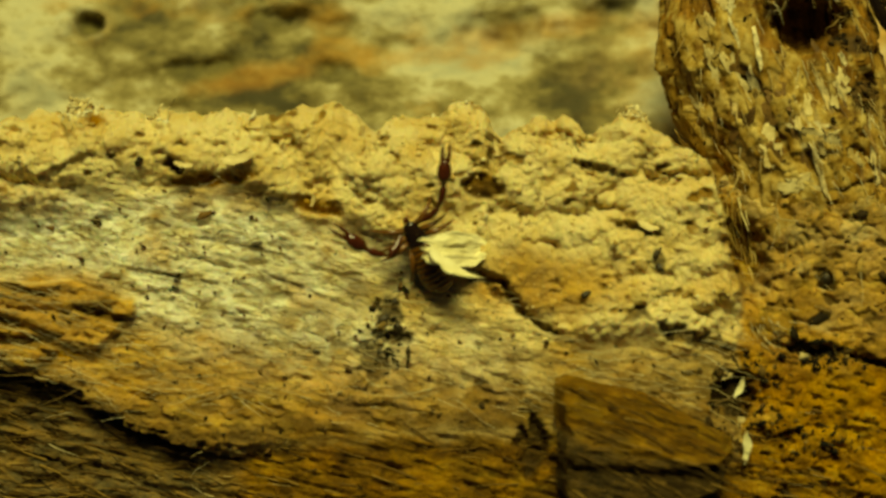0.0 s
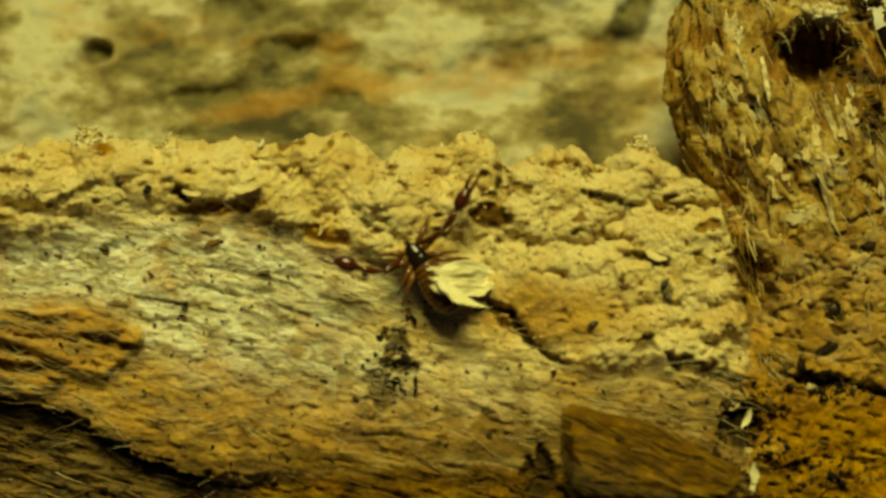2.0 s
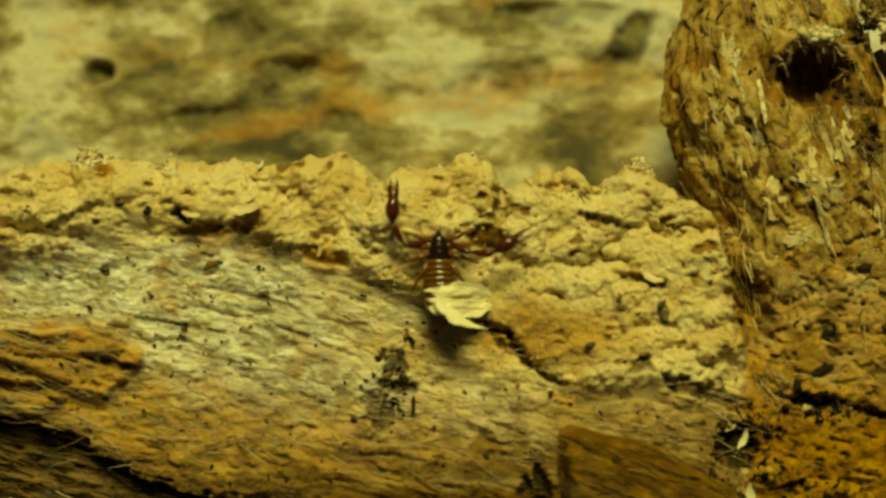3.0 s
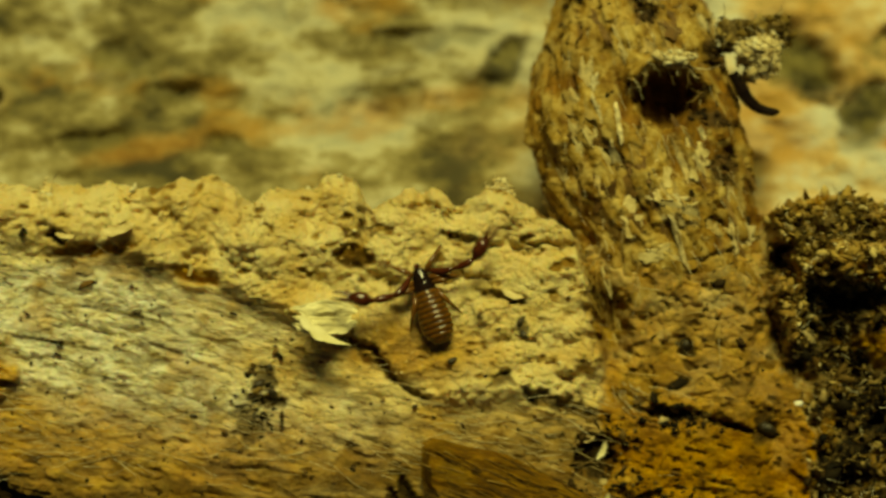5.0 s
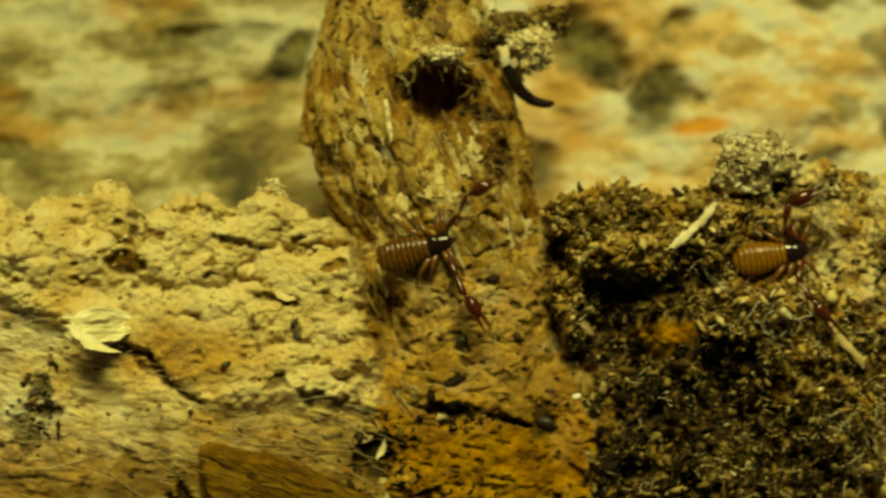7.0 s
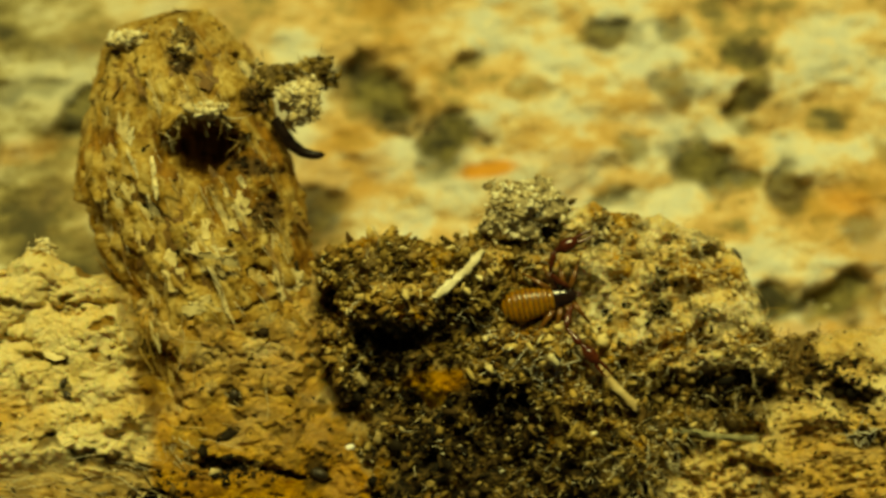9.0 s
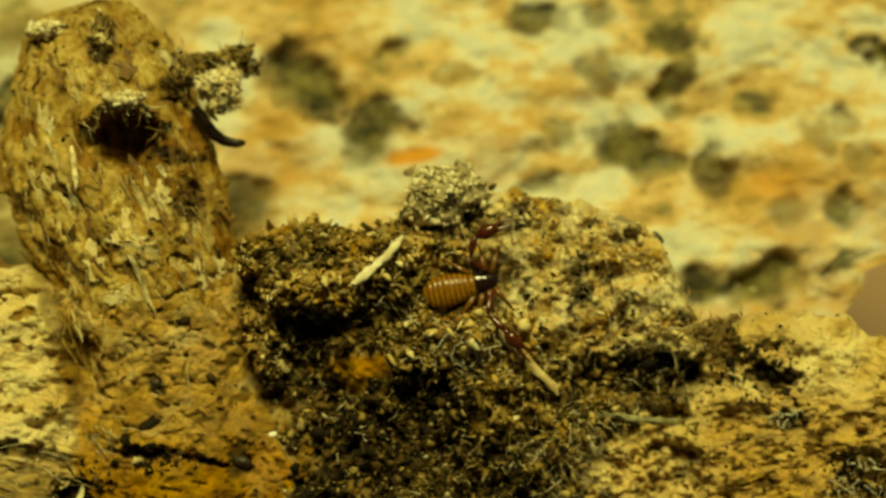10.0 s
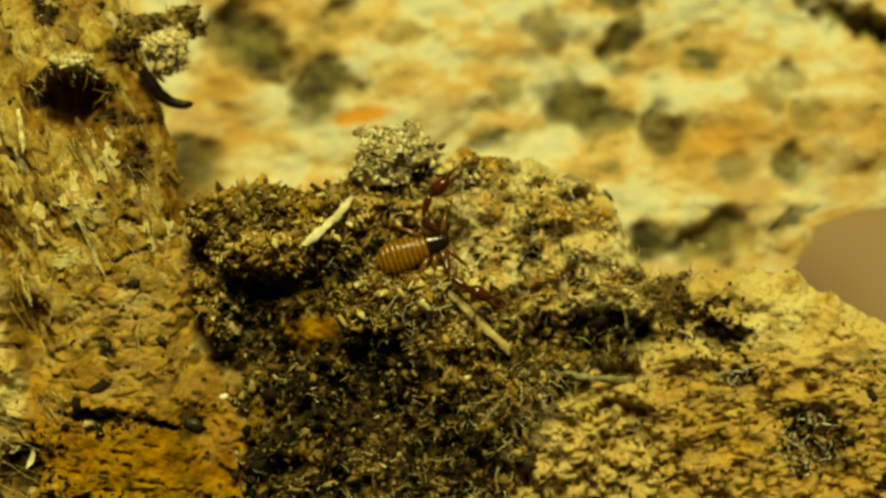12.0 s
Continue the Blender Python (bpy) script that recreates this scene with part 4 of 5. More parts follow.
    me = mesh_of("branch_stub", np.stack([x, y, zz], -1).reshape(-1, 3), grid_faces(na, nz, True), STUB, {"soil": soil, "pale": np.clip(np.maximum(np.maximum(np.maximum(patch, 0.8 * skin), 0.7 * shelf), 0.6 * step(8.3, 9.6, zz + n2)) * (1 - soil) * step(0.9, 1.3, q + (1 - front)), 0, 1)})
    SURF["rim"] = np.stack([x, y, zz], -1)[(np.abs(q - 1.3) < 0.12) & (front > 0.9) & (zz > 7.9)]
    return part("branch_stub", me, parent, "brown broken branch stub with a round beetle hole")


def stub_scales(parent):
    """Flat ragged scales of pale skin that still cling to the stub."""
    rng = np.random.default_rng(17)
    S = SURF["stub"]
    spots = [(12.9, 3.75, 0.62, 0.42, 0), (12.2, 4.9, 0.30, 0.55, 12), (12.1, 2.3, 0.55, 0.28, 0), (9.3, 6.3, 0.14, 0.75, 16), (10.1, 6.0, 0.22, 0.9, 24), (13.7, 5.6, 0.3, 0.5, -8), (11.2, 3.6, 0.3, 0.5, 10)]
    for n in range(96):
        cx, cz = rng.uniform(8.4, 15.6), rng.choice([rng.uniform(1.0, 6.6), rng.uniform(1.0, 6.6), rng.uniform(6.6, 11.6)])
        wide, tall, turn = rng.uniform(0.12, 0.4), rng.uniform(0.2, 0.6), radians(rng.normal(14, 40))
        if n % 3:
            wide, tall, turn = rng.uniform(0.06, 0.13), rng.uniform(0.35, 0.95), radians(rng.normal(20, 9))
        if n < len(spots):
            cx, cz, wide, tall, turn = spots[n]
            turn = radians(turn)
        elif 9.4 < cx and cz < 2.5 or math.hypot(cx - 12.4, cz - 7.95) < 1.6:
            continue
        near = S[(np.abs(S[:, 0] - cx) < 0.5) & (np.abs(S[:, 2] - cz) < 0.5)]
        if len(near) < 30:
            continue
        nu = 15
        u, w = np.meshgrid(np.linspace(-1, 1, nu), np.linspace(-1, 1, nu), indexing="ij")
        grow = (1 - 0.25 * (u * w) ** 2) * (1 + 1.2 * fbm(u * 1.6 + n * 3.7, w * 2.2, u * 0 + n, 3, 96))
        p, q = u * wide * grow, w * tall * grow
        x, z = cx + p * math.cos(turn) - q * math.sin(turn), cz + p * math.sin(turn) + q * math.cos(turn)
        a = np.stack([near[:, 0] - cx, near[:, 2] - cz, np.ones(len(near))], 1)
        k = np.linalg.lstsq(a, near[:, 1], rcond=None)[0]
        y = k[0] * (x - cx) + k[1] * (z - cz) + k[2] - 0.04 - 0.03 * (w + 1) * rng.uniform(-1, 1) + 0.04 * fbm(x * 4, x * 0, z * 4, 2, 97)
        front, back = np.stack([x, y, z], -1), np.stack([x, y + 0.08, z], -1)[:, ::-1]
        part("bark_scale", mesh_of("bark_scale", np.concatenate([front, back], 1).reshape(-1, 3), grid_faces(nu, 2 * nu), CHIP if n < len(spots) else SCALE), parent)


def torn_flake(parent):
    """A pale chip of wood that stands off the face."""
    nu, nw = 60, 44
    u, w = np.meshgrid(np.linspace(0, 1, nu), np.linspace(0, 1, nw), indexing="ij")
    teeth = fbm(w * 9, w * 0, w * 0, 3, 81) + 0.6 * np.abs(fbm(w * 17, w * 0, w * 0 + 2, 2, 88))
    x = -0.72 + u * 2.3 + (1 - u) ** 3 * 0.42 * teeth
    top = np.interp(u, [0, 0.12, 0.3, 0.55, 0.8, 1], [0.42, 0.56, 0.68, 0.66, 0.52, 0.30]) + 0.10 * fbm(u * 7, u * 0, u * 0, 3, 82)
    bottom = np.interp(u, [0, 0.1, 0.3, 0.5, 0.7, 1], [-0.30, -0.44, -0.50, -0.56, -0.50, -0.20]) + 0.10 * fbm(u * 8, u * 0, u * 0, 3, 83)
    z = bottom + (top - bottom) * w
    y = -4.35 + 1.25 * step(0.25, 1.0, u) + 0.25 * w + 0.20 * fbm(u * 3, w * 4, u * 0, 3, 84) + 0.06 * fbm(u * 7, w * 11, u * 0, 3, 85)
    front = np.stack([x, y, z], -1)
    back = np.stack([x, y + 0.07, z], -1)[:, ::-1]
    me = mesh_of("torn_flake", np.concatenate([front, back], 1).reshape(-1, 3), grid_faces(nu, 2 * nw), FLAKE)
    return part("torn_flake", me, parent, "pale torn flake of wood standing off the face")


def small_chip(parent, cx, cz, wide, turn, lift=0.12, mat=None, tip=0.0):
    """A little jagged pale chip that curls off the wood."""
    nu, nw = 16, 10
    u, w = np.meshgrid(np.linspace(-1, 1, nu), np.linspace(-1, 1, nw), indexing="ij")
    a = radians(turn)
    p, q = u * wide * (1 + 0.3 * fbm(w * 2 + cx, w * 0, w * 0, 3, 91)), w * wide * 0.3 * (1 - 0.5 * u * u) * (1 - tip * (u + 1) / 2) * (1 + 0.5 * fbm(u * 3 + cz, u * 0, u * 0, 3, 92)) + 0.2 * wide * u * u
    x, z = cx + p * math.cos(a) - q * math.sin(a), cz + p * math.sin(a) + q * math.cos(a)
    i = np.argmin((SURF["F"][..., 0] - cx) ** 2 + (SURF["F"][..., 2] - cz) ** 2)
    y = SURF["F"][..., 1].ravel()[i] - lift - 0.15 * wide * (1 - w)
    front, back = np.stack([x, y, z], -1), np.stack([x, y + 0.05, z], -1)[:, ::-1]
    return part("wood_chip", mesh_of("wood_chip", np.concatenate([front, back], 1).reshape(-1, 3), grid_faces(nu, 2 * nw), mat or CHIP), parent, "small pale curled wood chip")


def wood_plate(parent):
    """A dark angular piece of the log with a fibrous sloping top."""
    nu, nw = 110, 70
    u, w = np.meshgrid(np.linspace(0, 1, nu), np.linspace(0, 1, nw), indexing="ij")
    top = np.interp(u, [0, 0.5, 1], [-4.15, -4.75, -6.3]) + 0.08 * fbm(u * 8, u * 0, u * 0, 3, 85)
    low = np.interp(u, [0, 0.1, 0.5, 0.9, 1], [-7.9, -8.6, -8.9, -8.0, -6.9])
    x = np.interp(u, [0, 1], [3.75, 9.7]) + 0.1 * fbm(w * 6, w * 0, w * 0, 3, 86)
    z = low + (top - low) * w
    y = -4.55 - 0.45 * step(1, 0.35, w) + 0.5 * step(0.06, 0, u) + 0.6 * step(0.92, 1, u) + 0.6 * step(0.95, 1, w)
    dark = step(0.72, 0.50, w + 0.30 * u + 0.25 * fbm(x * 0.8, x * 0, z * 1.5, 3, 89))
    y = y + (1 - 0.75 * dark) * 0.26 * fbm(x * 0.5 + z * 0.4, x * 0, z * 2.4 + x * 1.0, 4, 87) + 0.10 * fbm(x * 1.2, x * 0, z * 14 + x * 4, 2, 187)
    both = lambda a: np.concatenate([a, a[:, ::-1]], 1)
    y = y + 0.5 * step(0.05, 0, u + 0.06 * fbm(w * 7, w * 0, w * 0, 3, 90))
    y = y + 0.35 * step(0.42, 0.36, w + 0.1 * fbm(u * 3, u * 0, u * 0, 2, 88))
    front = np.stack([x, y, z], -1)
    back = np.stack([x, y * 0 - 1.5, z], -1)[:, ::-1]
    SURF["plate"] = front.reshape(-1, 3)
    me = mesh_of("wood_plate", np.concatenate([front, back], 1).reshape(-1, 3), grid_faces(nu, 2 * nw), WOOD, {"orange": both(1 - 0.6 * dark), "brown": both(0.78 + 0.17 * dark), "soil": both(0.70 * dark), "pores": both(0 * dark), "fibrous": both(1 + 0 * dark), "pale": both(0 * dark)})
    return part("wood_plate", me, parent, "dark brown fibrous plate of wood")


def pick(mask, n, rng, x0=-99, x1=99, z0=-9.5, z1=99):
    """Places on the face of the log, chosen by a mask."""
    F = SURF["F"]
    m = np.clip(mask, 0, 1) * (F[..., 0] > x0) * (F[..., 0] < x1) * (F[..., 2] > z0) * (F[..., 2] < z1)
    m = m.ravel() / m.sum()
    i = rng.choice(m.size, n, p=m)
    return F.reshape(-1, 3)[i] + rng.uniform(-0.03, 0.03, (n, 3))


def stuff(name, pieces, mat, parent, label=""):
    v = np.concatenate([p[0] for p in pieces])
    off = np.cumsum([0] + [len(p[0]) for p in pieces])
    f = np.concatenate([p[1] + o for p, o in zip(pieces, off)])
    return part(name, mesh_of(name, v, f, mat), parent, label, "stuff")


def rotten_log():
    rng = np.random.default_rng(5)
    log = thing("rotten_log", (8, slab_y(-6), -6), "crumbling yellow rotten log with a branch stub, on the bark slab", "log")
    log_wood(log)
    stub_scales(branch_stub(log))
    torn_flake(log)
    wood_plate(log)
    lip, face = SURF["lip"], SURF["face"]
    p = pick(lip + 0.3 * SURF["far"], 1000, rng)
    stuff("wood_crumb", [crumbs(p, np.minimum(rng.lognormal(-3.2, 0.4, len(p)), 0.09), rng)], TANBITS, log)
    p = pick(face + 0.10 * lip + 1.3 * SURF["foot"] + 0.5 * SURF["far"] + 0.6 * SURF["pores"], 1250, rng)
    stuff("dark_fleck", [crumbs(p, rng.lognormal(-3.1, 0.5, len(p)), rng, 1.6)], SPECKS, log)
    p = pick(face * step(-6.5, -4.0, SURF["F"][..., 2]) + 0.02 * SURF["foot"], 2300, rng, x1=17)
    w = np.stack([np.ones(len(p)), rng.normal(-0.25, 0.2, len(p)), rng.normal(-0.2, 0.28, len(p))], 1) * rng.choice([-1, 1], (len(p), 1))
    w[:, 1] = -np.abs(w[:, 1])
    stuff("wood_fibre", [fibres(p, w, rng.uniform(0.4, 1.8, len(p)), rng.uniform(0.008, 0.022, len(p)), rng, 0.25)], HAIRS, log)
    low = SURF["low"]
    p = pick(low * step(-5, -8, SURF["F"][..., 0]) + 0.25 * low, 900, rng, x1=16)
    w = np.stack([np.ones(len(p)), rng.normal(-0.12, 0.12, len(p)), rng.normal(-0.22, 0.2, len(p))], 1) * rng.choice([-1, 1], (len(p), 1))
    w[:, 1] = -np.abs(w[:, 1])
    stuff("low_splinter", [fibres(p, w, rng.uniform(0.4, 1.8, len(p)), rng.uniform(0.02, 0.06, len(p)), rng, 0.2)], SPLINTER, log, "brown splinters along the torn lower wood")
    p = pick(low * step(-5, -8, SURF["F"][..., 0]), 60, rng)
    w = np.stack([np.ones(len(p)), rng.normal(-0.2, 0.15, len(p)), rng.normal(-0.25, 0.3, len(p))], 1) * rng.choice([-1, 1], (len(p), 1))
    w[:, 1] = -np.abs(w[:, 1])
    stuff("pale_splinter", [fibres(p, w, rng.uniform(0.3, 1.2, len(p)), rng.uniform(0.012, 0.035, len(p)), rng, 0.3)], HAIRS, log, "pale splinters along the torn lower wood")
    for cx, cz, wide, turn in ((-7.0, 3.15, 0.55, 15), (-8.9, 2.95, 0.3, -10), (-4.5, 1.75, 0.22, 80), (6.9, 0.85, 0.4, -20), (10.15, -4.7, 0.36, 65), (10.3, -6.7, 0.5, 85), (9.6, -4.3, 0.25, 20), (7.4, -2.2, 0.2, 30)):
        small_chip(log, cx, cz, wide, turn, 0.22, FLAKE if 9.9 < cx < 10.5 else CHIP)
    q = pick(spot(SURF["F"][..., 0], SURF["F"][..., 2], 11.0, -2.6, 0.5, 0.5, 0, 0.4, 0.3, 2), 36, rng)
    w = np.stack([rng.normal(0.6, 0.3, 36), rng.normal(-0.25, 0.2, 36), rng.normal(-0.9, 0.3, 36)], 1)
    stuff("fibre_tuft", [fibres(q, w, rng.uniform(0.3, 0.8, 36), rng.uniform(0.012, 0.03, 36), rng, 0.6)], HAIRS, log, "tuft of pale torn fibres")
    both_sides = np.concatenate([SURF["F"].reshape(-1, 3), SURF["stub_front"]])
    q = both_sides[(np.hypot((both_sides[:, 0] - 10.35 + 0.22 * both_sides[:, 2]) / 0.5, (both_sides[:, 2] - 0.6) / 1.7) < 1)]
    q = q[rng.integers(0, len(q), 44)] - np.array([0, 0.05, 0])
    w = np.stack([rng.normal(0.24, 0.14, 44), rng.normal(-0.03, 0.03, 44), -np.ones(44)], 1)
    stuff("wedge_splinter", [fibres(q, w, rng.uniform(0.4, 1.3, 44), rng.uniform(0.03, 0.08, 44), rng, 0.3)], GOLDBITS, log, "brown splinters between the rim and the stub")
    small_chip(log, 0.25, -0.55, 1.0, -30, 1.5, FLAKE, 0.85)
    q = SURF["plate"][rng.integers(0, len(SURF["plate"]), 150)]
    w = np.stack([np.ones(150), rng.normal(-0.06, 0.06, 150), rng.normal(-0.42, 0.15, 150)], 1) * rng.choice([-1, 1], (150, 1))
    w[:, 1] = -np.abs(w[:, 1])
    stuff("splinter", [fibres(q, w, rng.uniform(0.4, 1.6, 150), rng.uniform(0.02, 0.05, 150), rng, 0.15)], SPLINTER, log, "brown splinters on the plate")
    # tufts that stand up along the rim
    p = np.concatenate([pick(lip * (SURF["F"][..., 2] > crest(SURF["F"][..., 0]) - 0.25), 18, rng), pick(lip * (SURF["F"][..., 2] > 4.5), 110, rng, -13.2, -12.0),
                        pick(lip * (SURF["F"][..., 2] > 4.5), 80, rng, 6.1, 6.9), pick(lip * (SURF["F"][..., 2] > 4.2), 16, rng, -10.2, -9.6)])
    p = p + np.array([0, 0.15, 0.0]) + rng.normal(0, 0.10, p.shape)
    p[:, 2] = np.minimum(p[:, 2], crest(p[:, 0]) + 0.35)
    stuff("rim_crumb", [crumbs(p, rng.uniform(0.05, 0.13, len(p)), rng, 1.8)], TUFT, log)
    p = p[::13]
    w = rng.normal(0, 0.7, (len(p), 3)) + np.array([0, -0.2, 0.7])
    stuff("rim_fibre", [fibres(p, w, rng.uniform(0.15, 0.42, len(p)), rng.uniform(0.035, 0.07, len(p)), rng, 2.2)], TUFT, log)
    q = SURF["stub_front"][rng.integers(0, len(SURF["stub_front"]), 380)]
    w = np.stack([rng.normal(0.35, 0.3, 380), rng.normal(-0.05, 0.06, 380), rng.normal(-1, 0.25, 380)], 1)
    stuff("stub_fibre", [fibres(q, w, rng.uniform(0.3, 1.3, 380), rng.uniform(0.012, 0.035, 380), rng, 0.25)], HAIRS, log)
    q = SURF["rim"][rng.integers(0, len(SURF["rim"]), 34)]
    w = np.stack([rng.normal(0.3, 1.0, 34), rng.normal(-0.2, 0.2, 34), rng.normal(-0.3, 0.35, 34)], 1)
    stuff("rim_splinter", [fibres(q, w, rng.uniform(0.2, 0.6, 34), rng.uniform(0.02, 0.06, 34), rng, 1.6)], HAIRS, log)
    q = np.concatenate([SURF["stub"][rng.integers(0, len(SURF["stub"]), 130)], SURF["stub_dirt"][rng.integers(0, len(SURF["stub_dirt"]), 500)]])
    stuff("stub_fleck", [crumbs(q, rng.lognormal(-2.9, 0.45, len(q)), rng, 1.7)], SPECKS, log)
    return log


# ---- loose debris ----
def debris_pile():
    rng = np.random.default_rng(9)
    d = thing("debris_pile", (24, -1.5, -3), "dark crumbly soil and fibre debris heaped on the log", "debris", kind="stuff")
    soil, tan, pile = SURF["soil"] * SURF["pile"] * (1 - 0.6 * SURF["margin"]), SURF["tan"], SURF["pile"]
    X, Z = SURF["F"][..., 0], SURF["F"][..., 2]
    gold, mid, bare = SURF["goldband"], SURF["midband"], SURF["bare"]
    inner = step(-0.2, -0.6, Z - crest(X))
    open_soil = soil * (1 - bare) ** 3
    dark = np.clip(open_soil - gold - mid, 0, 1)
    p = pick(dark + 0.12 * mid, 2200, rng)
    p[:, 1] -= rng.exponential(0.12, len(p))
    stuff("soil_crumb", [crumbs(p, np.minimum(rng.lognormal(-2.75, 0.5, len(p)), 0.2), rng, 2.2)], SOILBITS, d, "dark soil crumbs")
    p = pick(mid * (1 - bare) ** 3 + 0.10 * dark, 2500, rng)
    p[:, 1] -= rng.exponential(0.16, len(p))
    stuff("olive_crumb", [crumbs(p, np.minimum(rng.lognormal(-2.75, 0.5, len(p)), 0.2), rng, 2.2)], MIDBITS, d, "olive brown crumbs")
    p = pick((SURF["margin"] + gold) * (1 - bare) ** 3 + 0.10 * mid + 0.6 * spot(X, Z, 16.9, 1.2, 0.6, 2.2, 8, 0.5, 0.5, 20), 2300, rng, 15, 33)
    p[:, 1] -= rng.exponential(0.16, len(p))
    stuff("golden_crumb", [crumbs(p, np.minimum(rng.lognormal(-2.75, 0.5, len(p)), 0.2), rng, 2.2)], GOLDBITS, d, "golden brown crumbs of rotten wood")
    p = pick(dark + 0.3 * mid, 80, rng)
    stuff("clod", [crumbs(p, rng.uniform(0.10, 0.24, len(p)), rng, 1.2)], CLODBITS, d, "larger clods of soil")
    p = pick(mid * (1 - bare) ** 3 + gold * (1 - bare) ** 3, 110, rng)
    stuff("wood_clod", [crumbs(p, rng.uniform(0.06, 0.14, len(p)), rng, 1.2)], BROWNBITS, d, "larger clods of rotten wood")
    p = np.concatenate([pick(spot(X, Z, 10.3, -4.9, 1.2, 1.5, 0, 0.5, 0.5, 3), 150, rng), pick(spot(X, Z, 12.0, -6.3, 1.8, 0.6, -15, 0.5, 0.5, 4), 90, rng), pick(spot(X, Z, 38.2, -6.4, 1.2, 1.2, 0, 0.5, 0.6, 6), 240, rng),
                        pick(spot(X, Z, 12.8, -3.5, 1.3, 0.4, -8, 0.5, 0.5, 5), 160, rng), pick(spot(X, Z, -2.0, -2.9, 0.6, 1.3, 10, 0.5, 0.5, 7), 60, rng), pick(spot(X, Z, 34.3, -1.7, 1.5, 1.0, -20, 0.5, 0.6, 8), 260, rng)])
    stuff("soil_scatter", [crumbs(p, np.minimum(rng.lognormal(-2.7, 0.5, len(p)), 0.2), rng, 1.5)], SOILBITS, d, "scattered dark crumbs")
    p = pick(tan, 800, rng)
    p[:, 1] -= rng.exponential(0.06, len(p))
    stuff("tan_crumb", [crumbs(p, np.minimum(rng.lognormal(-3.05, 0.5, len(p)), 0.25), rng, 1.3)], TANBITS, d, "yellow crumbs of wood")
    p = pick(tan * step(0.08, 0.22, fbm(X * 0.9, X * 0 + 3, Z * 0.9, 3, 98)) + 0.05 * SURF["pores"], 260, rng)
    p[:, 1] -= rng.exponential(0.08, len(p))
    stuff("dark_crumb", [crumbs(p, np.minimum(rng.lognormal(-2.9, 0.5, len(p)), 0.2), rng, 1.7)], SOILBITS, d, "dark crumbs")
    p = pick(((dark + mid) * (1 - bare) ** 3 + 0.03 * tan) * inner, 500, rng)
    w = rng.normal(0, 1, (len(p), 3)) - np.array([0, 0.5, 0])
    stuff("debris_fibre", [fibres(p, w, rng.uniform(0.12, 0.55, len(p)), rng.uniform(0.016, 0.045, len(p)), rng, 1.3)], SOILBITS, d, "short pale fibres")
    p = pick((0.45 * dark + mid + 0.3 * gold) * inner * (1 - bare) ** 3 * (0.6 + step(21, 23, X) * step(2.5, 0.5, Z)), 2600, rng)
    p[:, 1] -= rng.uniform(0.1, 0.4, len(p))
    w = rng.normal(0, 1, (len(p), 3)) - np.array([0, 0.5, 0])
    stuff("curled_fibre", [fibres(p, w, rng.uniform(0.09, 0.22, len(p)), rng.uniform(0.026, 0.048, len(p)), rng, 2.8)], CURLS, d, "bright curled threads in the soil")
    p = np.concatenate([pick(spot(X, Z, 38.2, -6.4, 1.0, 1.0, 0, 0.5, 0.6, 17), 60, rng), pick(spot(X, Z, 35.5, -3.7, 0.6, 0.35, 0, 0.5, 0.6, 18), 40, rng), pick(spot(X, Z, 23.6, 0.0, 1.6, 1.0, -30, 0.5, 0.6, 19), 150, rng)])
    p[:, 1] -= rng.uniform(0.02, 0.2, len(p))
    w = rng.normal(0, 1, (len(p), 3)) - np.array([0, 0.3, 0])
    stuff("white_thread", [fibres(p, w, rng.uniform(0.10, 0.30, len(p)), rng.uniform(0.03, 0.05, len(p)), rng, 2.6)], WHITECURLS, d, "short white threads among dark crumbs")
    p = pick(spot(X, Z, 27.6, -4.3, 1.5, 1.2, -30, 0.5, 0.5, 14), 240, rng)
    w = np.stack([rng.normal(0.5, 0.5, 240), rng.normal(-0.3, 0.2, 240), rng.normal(-0.7, 0.5, 240)], 1)
    stuff("fibre_tuft", [fibres(p, w, rng.uniform(0.3, 0.9, 240), rng.uniform(0.022, 0.042, 240), rng, 0.9)], TUFT, d, "tuft of pale fibres below the straw")
    p = pick(pile * inner * (0.02 + tan + SURF["soil"] * 0.05) * (1 - bare) ** 3, 1100, rng)
    w = rng.normal(0, 1, (len(p), 3)) * np.array([1, 0.35, 1]) - np.array([0, 0.15, 0])
    stuff("pale_fibre", [fibres(p, w, rng.uniform(0.15, 0.5, len(p)), rng.uniform(0.020, 0.045, len(p)), rng, 2.2)], TUFT, d, "pale curled fibres")
    p = pick(spot(X, Z, 33.2, -0.5, 0.9, 1.5, 15, 0.5, 0.5, 15) + 0.5 * spot(X, Z, 29.0, -0.6, 1.6, 0.7, -10, 0.5, 0.5, 16), 240, rng)
    w = rng.normal(0, 0.8, (len(p), 3)) * np.array([1, 0.5, 1]) + np.array([0.1, -0.3, 0.1])
    stuff("brown_fibre", [fibres(p, w, rng.uniform(0.2, 0.6, len(p)), rng.uniform(0.025, 0.055, len(p)), rng, 1.8)], RUSTHAIRS, d, "frayed brown fibres at the edge of the debris")
    p = pick(tan * step(0.05, 0.25, fbm(X * 0.7, X * 0 + 8, Z * 0.9, 3, 99)) * inner, 200, rng)
    w = rng.normal(0, 1, (len(p), 3)) * np.array([1, 0.35, 1]) - np.array([0, 0.15, 0])
    stuff("brown_fibre", [fibres(p, w, rng.uniform(0.15, 0.5, len(p)), rng.uniform(0.018, 0.04, len(p)), rng, 2.0)], RUSTHAIRS, d, "brown curled fibres")
    return d


